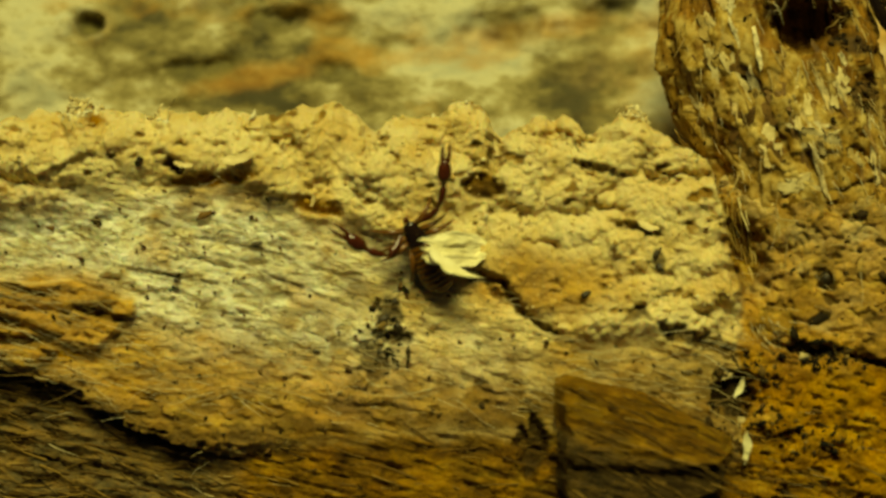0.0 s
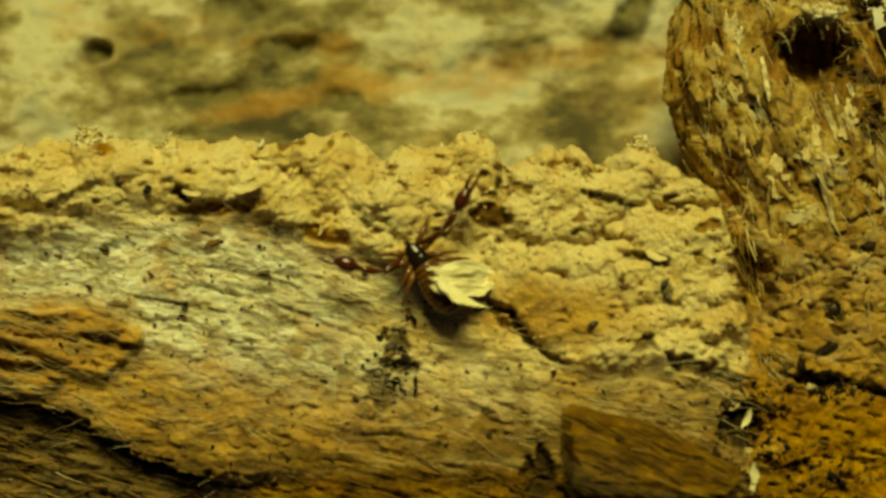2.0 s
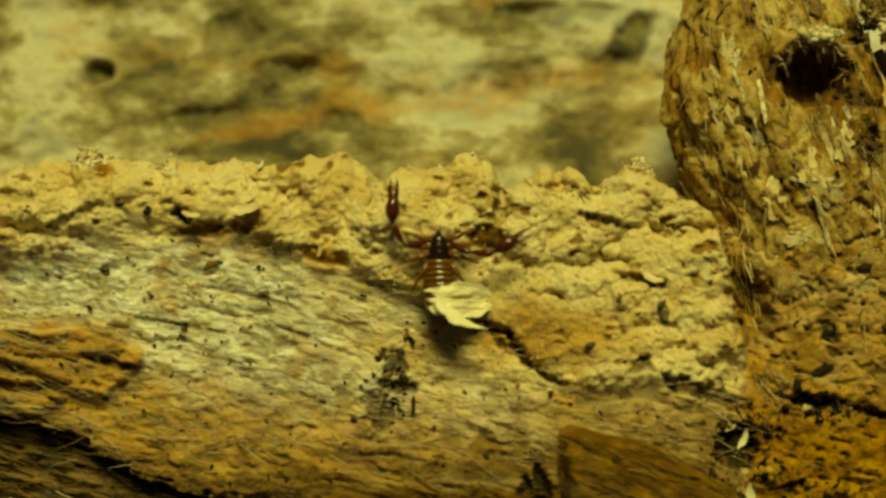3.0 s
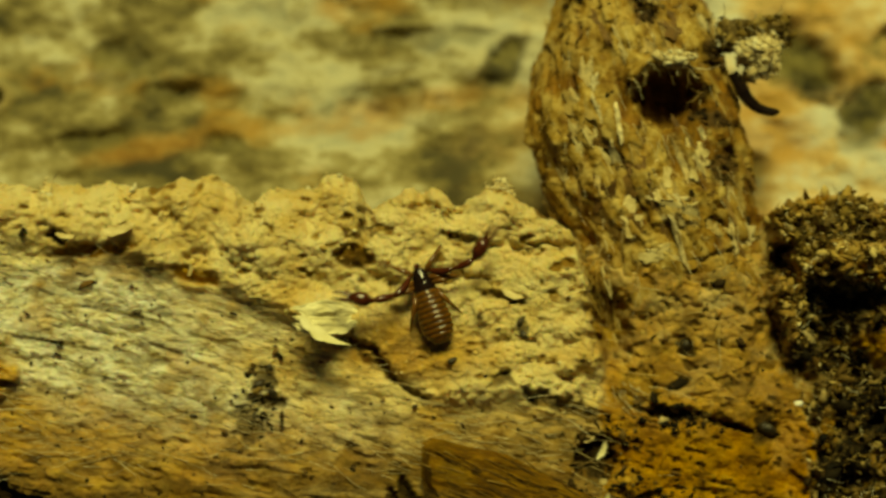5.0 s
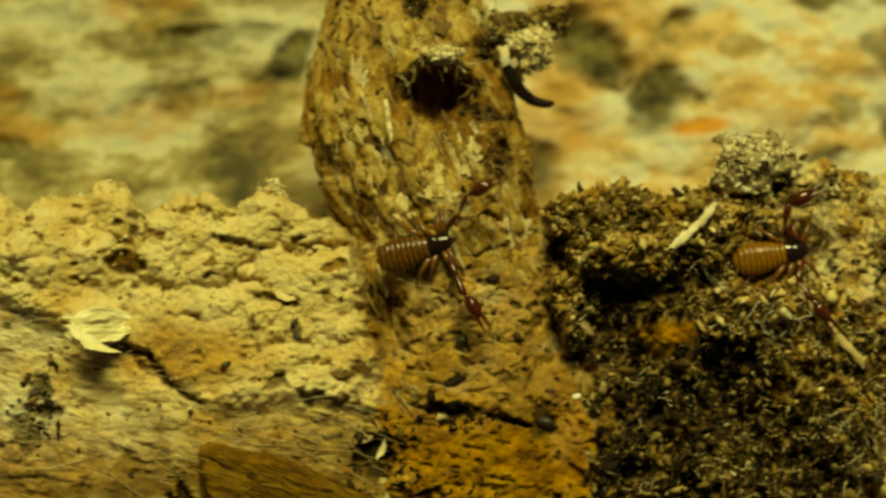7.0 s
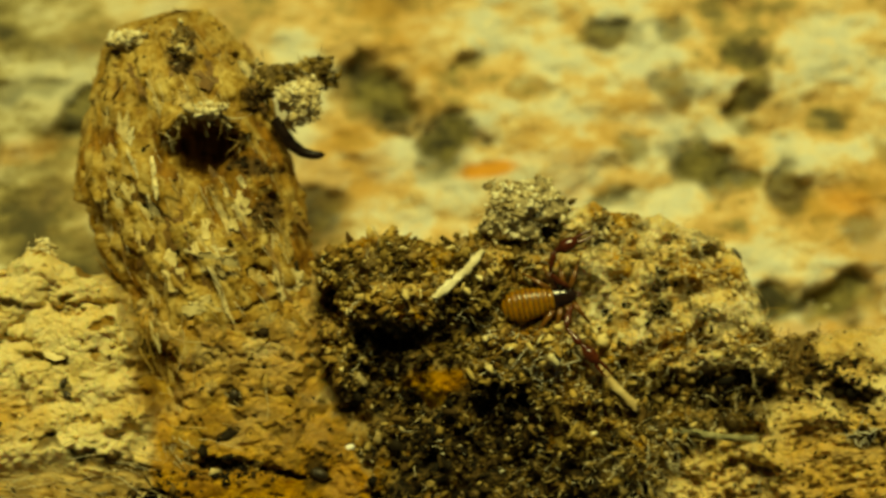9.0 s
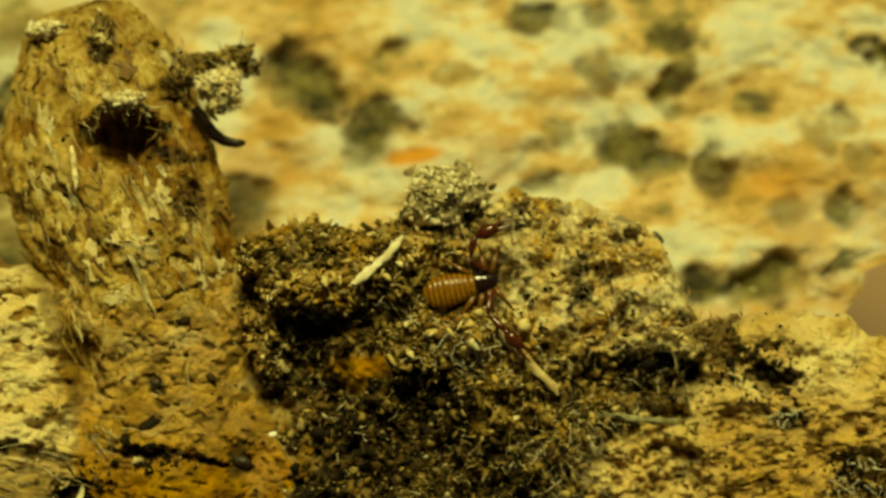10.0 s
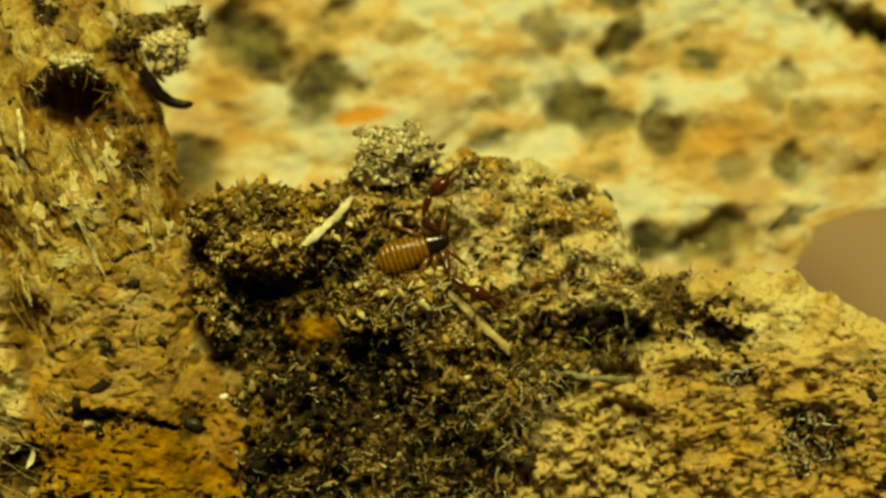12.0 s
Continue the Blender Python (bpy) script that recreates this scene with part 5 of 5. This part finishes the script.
def heap(name, center, radius, n, mat, label, category, seed, squash=(1, 0.8, 0.8), hairs=0):
    """A loose clump of crumbs."""
    rng = np.random.default_rng(seed)
    p = rng.normal(size=(n, 3))
    p = p / np.linalg.norm(p, axis=1, keepdims=True) * (rng.uniform(0, 1, (n, 1)) ** 0.4) * np.array(squash) * radius
    lump = 1 + 1.1 * fbm(p[:, 0] * 1.6 + seed, p[:, 1] * 1.6, p[:, 2] * 1.6, 3, seed)
    p = p * lump[:, None] + np.array(center)
    t = thing(name, (center[0], center[1] + radius * 0.6, center[2]), label, category)
    stuff("crumb", [crumbs(p, np.minimum(rng.lognormal(-2.65, 0.4, n), 0.16), rng, 1.4)], mat, t)
    core = bmesh.new()
    bmesh.ops.create_icosphere(core, subdivisions=4, radius=1)
    cv = np.array([q.co[:] for q in core.verts]) * np.array(squash) * radius * 0.86
    cf = np.array([[q.index for q in f.verts] for f in core.faces])
    core.free()
    cv = cv * (1 + 1.1 * fbm(cv[:, 0] * 1.6 + seed, cv[:, 1] * 1.6, cv[:, 2] * 1.6, 3, seed) + 0.25 * fbm(cv[:, 0] * 7, cv[:, 1] * 7, cv[:, 2] * 7, 3, seed + 1))[:, None] + np.array(center)
    part("core", mesh_of("core", cv, cf, {TUFT: PALECORE, GREYBITS: GREYCORE}.get(mat, DARKCORE)), t)
    if hairs:
        w = rng.normal(0, 1, (hairs, 3))
        stuff("fibre", [fibres(p[:hairs], w, rng.uniform(0.12, 0.3, hairs), rng.uniform(0.025, 0.05, hairs), rng, 2.4)], TUFT, t)
    return t


def straw(name, a, b, r, mat, label, seed):
    """A broken bit of straw between two places."""
    rng = np.random.default_rng(seed)
    s = np.linspace(0, 1, 14)
    a, b = np.array(a, float), np.array(b, float)
    line = a + (b - a) * s[:, None] + 0.025 * np.stack([np.sin(s * 5), np.cos(s * 4), np.sin(s * 6 + 1)], 1)
    rad = r * (1 + 0.15 * rng.uniform(-1, 1, 14)) * np.where((s < 0.01) | (s > 0.99), 0.7, 1)
    v, f = tube(line, rad, 9, 0.75)
    v = v + 0.032 * rng.normal(size=v.shape)
    return alone(name, mesh_of(name, v, f, mat), tuple(a), label, "straw")


def horn_hook():
    s = np.linspace(0, 1, 24)
    x = np.interp(s, [0, 0.25, 0.5, 0.75, 0.9, 1], [15.0, 15.3, 15.55, 15.95, 16.45, 16.75])
    z = np.interp(s, [0, 0.25, 0.5, 0.75, 0.9, 1], [8.9, 8.35, 7.95, 7.62, 7.48, 7.52])
    k = np.array([0.25, 0.5, 0.25])
    x[1:-1], z[1:-1] = np.convolve(x, k, "valid"), np.convolve(z, k, "valid")
    r = np.interp(s, [0, 0.3, 0.6, 0.9, 0.97, 1], [0.20, 0.25, 0.22, 0.16, 0.12, 0.03])
    v, f = tube(np.stack([x, -0.9 + 0.3 * s, z], 1), r, 12, 0.7)
    return alone("horn_hook", mesh_of("horn_hook", v, f, HOOK), (14.75, -0.9, 9.2), "dark curled horn-like plant bit on the stub", "plant fragment")


def pellet(x, y, z, r, mat=BLACK, name="pellet", label="small black dropping stuck to the wood", long=1.5, seed=1, category="pellet"):
    rng = np.random.default_rng(seed)
    b = bmesh.new()
    bmesh.ops.create_icosphere(b, subdivisions=2, radius=1)
    v = np.array([q.co[:] for q in b.verts])
    f = np.array([[q.index for q in p.verts] for p in b.faces])
    b.free()
    v = v * (1 + 0.25 * fbm(v[:, 0] * 1.4 + seed, v[:, 1] * 1.4, v[:, 2] * 1.4, 2, seed)[:, None]) * np.array([long, 0.8, 1])
    v = v @ turns(1, rng)[0].T * r + np.array([x, y, z])
    return alone(name, mesh_of(name, v, f, mat), (x, y, z), label, category, group="dark droppings on the log" if mat is BLACK else "")


# ---- pseudoscorpions ----
def ovoid(length, width, height, name, mat, taper=0.0, sides=14, rings=18, x0=0.0, neck=0.45, belly=0.6, bend=0.0):
    """A limb segment along +x from x0: a narrow neck, a swelling at belly, a rounded end."""
    s = np.linspace(0, 1, rings)
    r = np.interp(s, [0, 0.03, 0.14, belly * 0.6, belly, 0.5 + belly / 2, 0.97, 1], [0.05, neck, neck * 1.05, 0.9, 1.0, 0.88 - taper * 0.3, 0.5 - taper * 0.2, 0.05])
    r[2:-2] = np.convolve(r, [0.1, 0.2, 0.4, 0.2, 0.1], "valid")
    a = np.linspace(0, 2 * np.pi, sides, endpoint=False)
    v = np.stack(np.broadcast_arrays((x0 + length * s)[None] + 0 * a[:, None], np.cos(a)[:, None] * r[None] * width / 2 + bend * np.sin(np.pi * s)[None],
                                     np.sin(a)[:, None] * r[None] * height / 2), -1)
    return mesh_of(name, v.reshape(-1, 3), grid_faces(sides, rings, True), mat)


def finger(side):
    s = np.linspace(0, 1, 12)
    line = np.stack([0.74 * s, side * (0.065 + 0.05 * np.sin(np.pi * s * 0.85) - 0.03 * s), 0 * s], 1)
    v, f = tube(line, 0.085 * (1 - s) ** 0.7 + 0.012, 8)
    return mesh_of("finger", v, f, ARM)


FEMUR, PATELLA, PALM = 1.02, 0.86, 0.86


def leg_mesh(side, k):
    """One walking leg, bent at the knee, from its hip at the origin."""
    reach = (1.15, 1.1, 1.2, 1.4)[k]
    yaw = radians((62, 88, 112, 138)[k])
    p = [(0, 0, 0), (0.30, 0, 0.16), (0.62, 0, 0.12), (0.86, 0, -0.12), (1.0, 0, -0.26)]
    s = np.linspace(0, 1, 17)
    q = np.stack([np.interp(s, np.linspace(0, 1, 5), [a[i] for a in p]) for i in range(3)], 1) * reach
    k3 = np.array([0.25, 0.5, 0.25])
    for i in range(3):
        q[1:-1, i] = np.convolve(q[:, i], k3, "valid")
    r = np.interp(s, [0, 0.15, 0.35, 0.5, 0.55, 0.8, 1], [0.07, 0.115, 0.10, 0.062, 0.07, 0.042, 0.015])
    v, f = tube(np.stack([q[:, 0] * math.cos(yaw), side * q[:, 0] * math.sin(yaw), q[:, 2]], 1), r, 8)
    return mesh_of("leg", v, f, LEG)


def pseudoscorpion(label, length, shell, seam):
    """Body along +x with its head at the origin, its back towards +z."""
    root = new("pseudoscorpion")
    root.empty_display_size = 0.001
    tagged(root, label, "pseudoscorpion")
    k = length / 2.75

    def add(name, me, parent=root, m=None, lab=""):
        ob = new(name, me)
        ob.parent = parent
        if m is not None:
            ob.matrix_basis = m
        return tagged(ob, lab)

    # carapace: narrow in front, grooved
    nu, na = 20, 20
    s = np.linspace(0, 1, nu)
    w = np.interp(s, [0, 0.05, 0.25, 0.7, 0.93, 0.98, 1], [0.38, 0.41, 0.38, 0.28, 0.20, 0.14, 0.01])
    h = np.interp(s, [0, 0.1, 0.5, 0.9, 1], [0.19, 0.22, 0.21, 0.13, 0.01])
    a = np.linspace(0, 2 * np.pi, na, endpoint=False)
    groove = 1 - 0.10 * np.exp(-((s - 0.42) / 0.05) ** 2)
    v = np.stack(np.broadcast_arrays((-0.85 + 0.9 * s)[None] + 0 * a[:, None], np.cos(a)[:, None] * w[None], (np.sin(a)[:, None] * (h * groove)[None]) + 0.28), -1)
    add("carapace", mesh_of("carapace", v.reshape(-1, 3), grid_faces(na, nu, True), HEAD), lab="glossy black carapace")
    # jaws
    for side in (1, -1):
        add("jaw", ovoid(0.26, 0.13, 0.12, "jaw", ARM, 0.4, 8, 10), m=pose(-0.03 * MM, side * 0.07 * MM, 0.24 * MM, 0, 8, -side * 8))
    # abdomen: overlapping back plates
    n = 10
    x_front, x_back = -0.80, -length
    half = lambda q: 0.58 * k * np.clip(np.interp(q, [0, 0.12, 0.3, 0.55, 0.75, 0.88, 0.96, 1.0], [0.60, 0.74, 0.90, 1.0, 0.95, 0.74, 0.45, 0.10]), 0, 1)
    high = lambda q: 0.36 * np.interp(q, [0, 0.2, 0.5, 0.85, 1.0], [0.66, 0.9, 1.0, 0.75, 0.15])
    sq = np.linspace(0, 1, 40)
    a = np.linspace(0, 2 * np.pi, 28, endpoint=False)
    v = np.stack(np.broadcast_arrays((x_front + (x_back - x_front) * sq)[None] + 0 * a[:, None], np.cos(a)[:, None] * half(sq)[None] * 0.97, np.sin(a)[:, None] * high(sq)[None] * 0.95 + 0.30), -1)
    add("abdomen", mesh_of("abdomen", v.reshape(-1, 3), grid_faces(28, 40, True), seam), lab="abdomen that shows as dark seams between its plates")
    edges = np.linspace(0, 1, n + 1)
    for i in range(n):
        q = np.linspace(edges[i] + 0.008, edges[i + 1] - 0.015, 6)
        arc = np.linspace(radians(6), radians(174), 22)
        lift = 0.030 * np.sin(np.linspace(0.35, np.pi - 0.1, 6))
        rows_ = (x_front + (x_back - x_front) * q)[None] + 0 * arc[:, None], np.cos(arc)[:, None] * (half(q) + lift)[None], np.sin(arc)[:, None] * (high(q) + lift)[None] + 0.30
        v = np.stack(np.broadcast_arrays(*rows_), -1)
        add("back_plate", mesh_of("back_plate", v.reshape(-1, 3), grid_faces(22, 6), shell))
    moving = {"leg": [], "arm": {}}
    for side in (1, -1):
        for j in range(4):
            hip = pose((-0.18 - 0.20 * j) * MM, side * (0.20 + 0.03 * j) * MM, 0.20 * MM)
            moving["leg"].append((add("leg", leg_mesh(side, j), m=hip), hip, side, j))
        add("trochanter", ovoid(0.34, 0.20, 0.18, "trochanter", ARM, 0, 10, 10), m=pose(-0.22 * MM, side * 0.14 * MM, 0.24 * MM, 0, 0, side * 55))
        fe = add("femur", ovoid(FEMUR, 0.25, 0.23, "femur", ARM, -0.4, 12, 18, neck=0.55, belly=0.55, bend=0.06 * side))
        pa = add("patella", ovoid(PATELLA, 0.28, 0.26, "patella", ARM, -0.3, 12, 18, neck=0.42, belly=0.68, bend=0.03 * side))
        ha = add("palm", ovoid(PALM + 0.06, 0.52, 0.45, "palm", ARM, -0.1, 14, 20, neck=0.36, belly=0.5), lab="swollen red-brown pincer hand")
        for f in (1, -1):
            add("finger", finger(f), ha, Matrix.Translation((0.80 * MM, 0, 0)) @ pose(0, 0, 0, 0, 0, f * 3))
        moving["arm"][side] = (fe, pa, ha)
    return root, moving


def arm_poses(side, angles, lifts=(-26, -12, -2)):
    """Poses of upper arm, fore arm and hand for three headings (degrees from the body's axis, to its left)."""
    at = Vector((-0.13, side * 0.30, 0.26))
    out = []
    for turn, lift, long in zip(angles, lifts, (FEMUR, PATELLA, PALM)):
        out.append(pose(at.x * MM, at.y * MM, at.z * MM, 0, lift, turn))
        c, s = math.cos(radians(lift)), math.sin(radians(lift))
        at = at + Vector((c * math.cos(radians(turn)), c * math.sin(radians(turn)), -s)) * long * 0.95
    return out


def surface():
    """A finder of the wood's surface: y at a place (x, z) of the plan."""
    from mathutils.bvhtree import BVHTree
    F = SURF["F"][::3, ::3]
    tree = BVHTree.FromPolygons([tuple(p) for p in F.reshape(-1, 3)], [tuple(q) for q in grid_faces(F.shape[0], F.shape[1])])
    S = SURF["stub"]

    def y_at(x, z):
        hit = tree.ray_cast(Vector((x, -30, z)), Vector((0, 1, 0)))[0]
        y = hit.y if hit else 0.0
        near = S[(np.abs(S[:, 0] - x) < 0.15) & (np.abs(S[:, 2] - z) < 0.15)]
        return min(y, near[:, 1].min()) if len(near) else y

    return y_at


def body_pose(x, y, z, heading, pitch=0.0):
    """Head at (x, y, z) of the plan, looking along heading in the picture's plane, back to the lens."""
    h = radians(heading)
    fx, up = Vector((math.cos(h), 0, math.sin(h))), Vector((0, -1, 0))
    m = Matrix((fx, up.cross(fx), up)).transposed().to_4x4()
    return RIG @ Matrix.Translation(Vector((x, y, z)) * MM) @ m @ pose(0, 0, 0, 0, pitch, 0)


table()
bark_slab()
rotten_log()
debris_pile()
heap("debris_tuft", (23.6, -1.5, 5.2), 1.15, 1500, GREYBITS, "grey tuft of matted crumbs on the debris", "debris", 21, (1.1, 0.7, 0.8), 140)
heap("crumb_clump", (16.0, -0.7, 9.6), 0.75, 800, TUFT, "pale crumb clump stuck to the side of the stub", "debris", 22, (1.0, 0.7, 0.8), 90)
heap("crumb_clump", (16.4, 0.3, 10.6), 0.85, 800, MIDBITS, "grey-brown crumb clump behind the pale one on the stub", "debris", 25, (1.1, 0.7, 0.7), 90)
heap("soil_clump", (14.9, -0.6, 10.4), 0.6, 260, MIDBITS, "small brown soil clump on the stub", "debris", 23, (0.9, 0.7, 0.9), 40)
heap("soil_clump", (11.9, -1.4, 11.6), 0.55, 300, BROWNBITS, "small brown soil clump on top of the stub", "debris", 24, (0.7, 0.5, 1.2), 40)
heap("crumb_clump", (9.7, -0.9, 12.1), 0.5, 260, TUFT, "pale crumbs along the broken top of the stub", "debris", 27, (1.4, 0.6, 0.5), 40)
horn_hook()
Y_AT = surface()
heap("crumb_fringe", (12.7, Y_AT(12.7, 9.25) - 0.15, 9.25), 0.62, 300, TUFT, "pale crumbly fringe hanging over the beetle hole", "debris", 26, (1.9, 0.5, 0.55), 60)
for x0, z0, x1, z1, thick, skin, words, seed in ((20.45, 2.1, 22.3, 3.65, 0.155, BONE, "short pale straw bit on dark debris", 31), (25.2, 0.2, 27.5, -2.3, 0.16, STRAW, "pale tan straw splinter lying across the debris", 32),
                                                 (28.4, -3.1, 32.0, -3.75, 0.115, GREENSTRAW, "grey-green straw splinter at the foot of the debris", 33)):
    under = [Y_AT(x0 + (x1 - x0) * q, z0 + (z1 - z0) * q) for q in (0.1, 0.3, 0.5, 0.7, 0.9)]
    slope = (np.mean(under[3:]) - np.mean(under[:2])) / 0.6
    mid = min(u - slope * (q - 0.5) for u, q in zip(under, (0.1, 0.3, 0.5, 0.7, 0.9))) - 0.6 * thick - {31: 0.5, 32: 0.08, 33: 0.1}[seed]
    straw("straw_bit", (x0, mid - 0.5 * slope, z0), (x1, mid + 0.5 * slope, z1), thick, skin, words, seed)
pellet(17.1, Y_AT(17.1, -3.05) - 0.1, -3.05, 0.17, WHITE, "white_grain", "small white mineral grain on the wood", 1.2, 3, "grain")
for n, (px, pz, pr) in enumerate([(4.8, -1.45, 0.13), (7.2, -0.1, 0.12), (7.35, -0.55, 0.14), (-6.45, 0.25, 0.15), (-4.4, -3.45, 0.11), (-9.2, -1.0, 0.09), (-1.7, -1.75, 0.16),
                                  (-2.1, -2.3, 0.18), (-1.6, -2.6, 0.17), (-2.2, -3.4, 0.13), (31.5, 2.95, 0.22), (13.1, -1.0, 0.28), (27.75, -6.1, 0.4), (15.95, -3.9, 0.3)]):
    pellet(px, Y_AT(px, pz) - 0.3 * pr, pz, pr, seed=n)

WALKER, WALKER_PARTS = pseudoscorpion("amber pseudoscorpion with long red-brown pincers, walking over the wood", 2.75, BODY, SEAM)
SITTER, SITTER_PARTS = pseudoscorpion("pale amber pseudoscorpion sitting on the dark debris with bent pincers", 2.7, PALE_BODY, PALE_SEAM)


def motions():
    # time, head x and z, heading, left arm's three headings, right arm's three
    crawl = [
        (0.0, -1.29, 1.01, 120, 117, 41, 25, -77, -40, -33),
        (0.4, -1.28, 1.01, 120, 116, 41, 25, -77, -43, -33),
        (0.6, -1.39, 0.90, 124, 100, 38, 23, -71, -43, -31),
        (0.8, -1.73, 0.87, 128, 85, 43, 40, -60, -38, -3),
        (1.0, -1.97, 1.02, 126, 87, 65, 49, -37, -28, 5),
        (1.4, -2.08, 1.18, 131, 78, 60, 42, -55, -31, -6),
        (1.6, -1.67, 1.09, 126, 95, 59, 36, -98, -62, -48),
        (1.8, -1.51, 1.17, 127, 91, 60, 39, -100, -59, -56),
        (2.0, -1.49, 1.21, 126, 97, 48, 36, -99, -72, -65),
        (2.2, -1.31, 1.22, 121, 92, 63, 15, -103, -106, -59),
        (2.4, -1.17, 1.25, 116, 92, 53, 18, -107, -107, -70),
        (2.5, -0.85, 1.95, 103, 107, 18, -2, -131, -103, -82),
        (2.7, -0.78, 2.06, 97, 95, 21, -13, -130, -100, -73),
        (3.3, 0.25, 2.55, 82, 110, 40, 10, -110, -85, -60),
        (3.8, 1.30, 2.85, 66, 118, 50, 15, -100, -80, -60),
        (4.3, 2.24, 3.01, 57, 125, 53, 17, -105, -81, -63),
        (4.5, 2.59, 2.64, 78, 122, 61, 48, -100, -90, -59),
        (4.7, 2.64, 2.65, 81, 127, 106, 28, -113, -96, -58),
        (4.9, 3.33, 2.22, 97, 146, 94, 63, -118, -93, -60),
        (5.1, 3.89, 1.49, 115, 103, 87, 62, -99, -84, -45),
        (5.3, 5.12, 1.56, 103, 139, 86, 15, -114, -85, -71),
        (5.5, 6.25, 2.01, 77, 107, 50, -1, -107, -88, -67),
        (5.7, 7.21, 1.73, 59, 75, 34, -11, -109, -100, -77),
        (5.9, 8.15, 1.41, 36, 54, 45, 38, -83, -82, -56),
        (6.1, 9.60, 1.26, 25, 50, 69, 38, -63, -75, -80),
        (6.3, 9.90, 1.65, 31, 54, 53, 38, -80, -30, 10),
        (6.5, 10.75, 2.80, 48, 58, 35, 13, -114, -52, -64),
        (6.7, 11.00, 2.76, 39, 60, 49, 23, -85, -54, -45),
        (6.9, 12.04, 2.79, 25, 40, 49, 8, -87, -67, -65),
        (7.1, 13.48, 2.58, 7, 31, 47, 11, -82, -88, -74),
        (7.3, 13.95, 2.57, 7, 28, 45, 11, -75, -61, -45),
        (7.5, 15.30, 2.80, 13, 34, 65, 8, -100, -25, 0),
        (7.7, 15.55, 3.38, 18, 30, 60, 4, -95, -15, 4),
    ]
    # then over the notch and down behind the debris
    away = [(8.1, 16.6, 3.9, 26), (8.5, 17.6, 4.0, 8), (8.9, 18.8, 2.6, -25), (9.2, 19.4, 1.6, -35), (12.0, 19.4, 1.6, -35)]
    rows, arms, prev = [], {1: [], -1: []}, None
    for t, x, z, heading, *a in crawl:
        h = radians(heading)
        under = [Y_AT(x - d * math.cos(h), z - d * math.sin(h)) for d in (0.0, 0.35, 0.8, 1.3, 1.8, 2.3)]
        now = np.array([min(under[:2]), min(under[3:5])])
        prev = now if prev is None else 0.4 * prev + 0.6 * now
        head, tail = prev
        lean = math.degrees(math.atan2(head - tail, 1.6))
        lean = max(-24.0, min(24.0, lean))
        rise = max(0.0, head - math.tan(radians(lean)) * 0.8 - under[2])
        rows.append((t, body_pose(x, head - 0.22 - 0.6 * rise, z, heading, lean)))
        for side, three in ((1, a[:3]), (-1, a[3:])):
            arms[side].append((t, arm_poses(side, three)))
    for (t, x, z, heading), y in zip(away, (-2.3, -0.4, 0.7, 0.9, 0.9)):
        rows.append((t, body_pose(x, y, z, heading)))
        for side in (1, -1):
            arms[side].append((t, arm_poses(side, (side * 60, side * 40, side * 15))))
    walk(WALKER, rows)
    for side in (1, -1):
        for i, piece in enumerate(WALKER_PARTS["arm"][side]):
            walk(piece, [(t, m[i]) for t, m in arms[side]])
    # legs step as the body goes
    times = [round(0.1 * i, 1) for i in range(0, 93)] + [12.0]
    xs = np.interp(times, [r[0] for r in rows], [r[1].translation.x / MM for r in rows])
    hs = np.interp(times, [c[0] for c in crawl], [c[3] for c in crawl])
    gone = np.concatenate([[0], np.cumsum(np.abs(np.diff(xs)) + np.abs(np.diff(hs)) * 0.012)])
    for ob, hip, side, j in WALKER_PARTS["leg"]:
        shift = math.pi * ((j + (side > 0)) % 2)
        walk(ob, [(t, hip @ pose(0, 0, 0, 0, 0, 16 * math.sin(5.5 * g + shift + 0.4 * j))) for t, g in zip(times, gone)])
    SIT_Y = min(Y_AT(25.4 - q, 1.95 - 0.18 * q) for q in (0.0, 0.5, 1.0, 1.5, 2.0, 2.5)) - 0.38
    # the second one sits, and only its pincers stir
    walk(SITTER, [(t, body_pose(x, SIT_Y, 1.93, h)) for t, x, h in ((0.0, 25.47, 8), (9.5, 25.47, 8), (10.5, 25.52, 10), (12.0, 25.54, 14))])
    stir = [(0.0, (132, 70, 18), (-120, -62, -64)), (6.3, (132, 70, 18), (-120, -62, -64)), (9.5, (136, 68, 14), (-120, -60, -60)), (10.5, (136, 66, 11), (-118, -59, -60)),
            (11.2, (134, 64, 14), (-114, -58, -55)), (12.0, (125, 54, 24), (-108, -55, -45))]
    for side, n in ((1, 1), (-1, 2)):
        for i, piece in enumerate(SITTER_PARTS["arm"][side]):
            walk(piece, [(r[0], arm_poses(side, r[n])[i]) for r in stir])


motions()
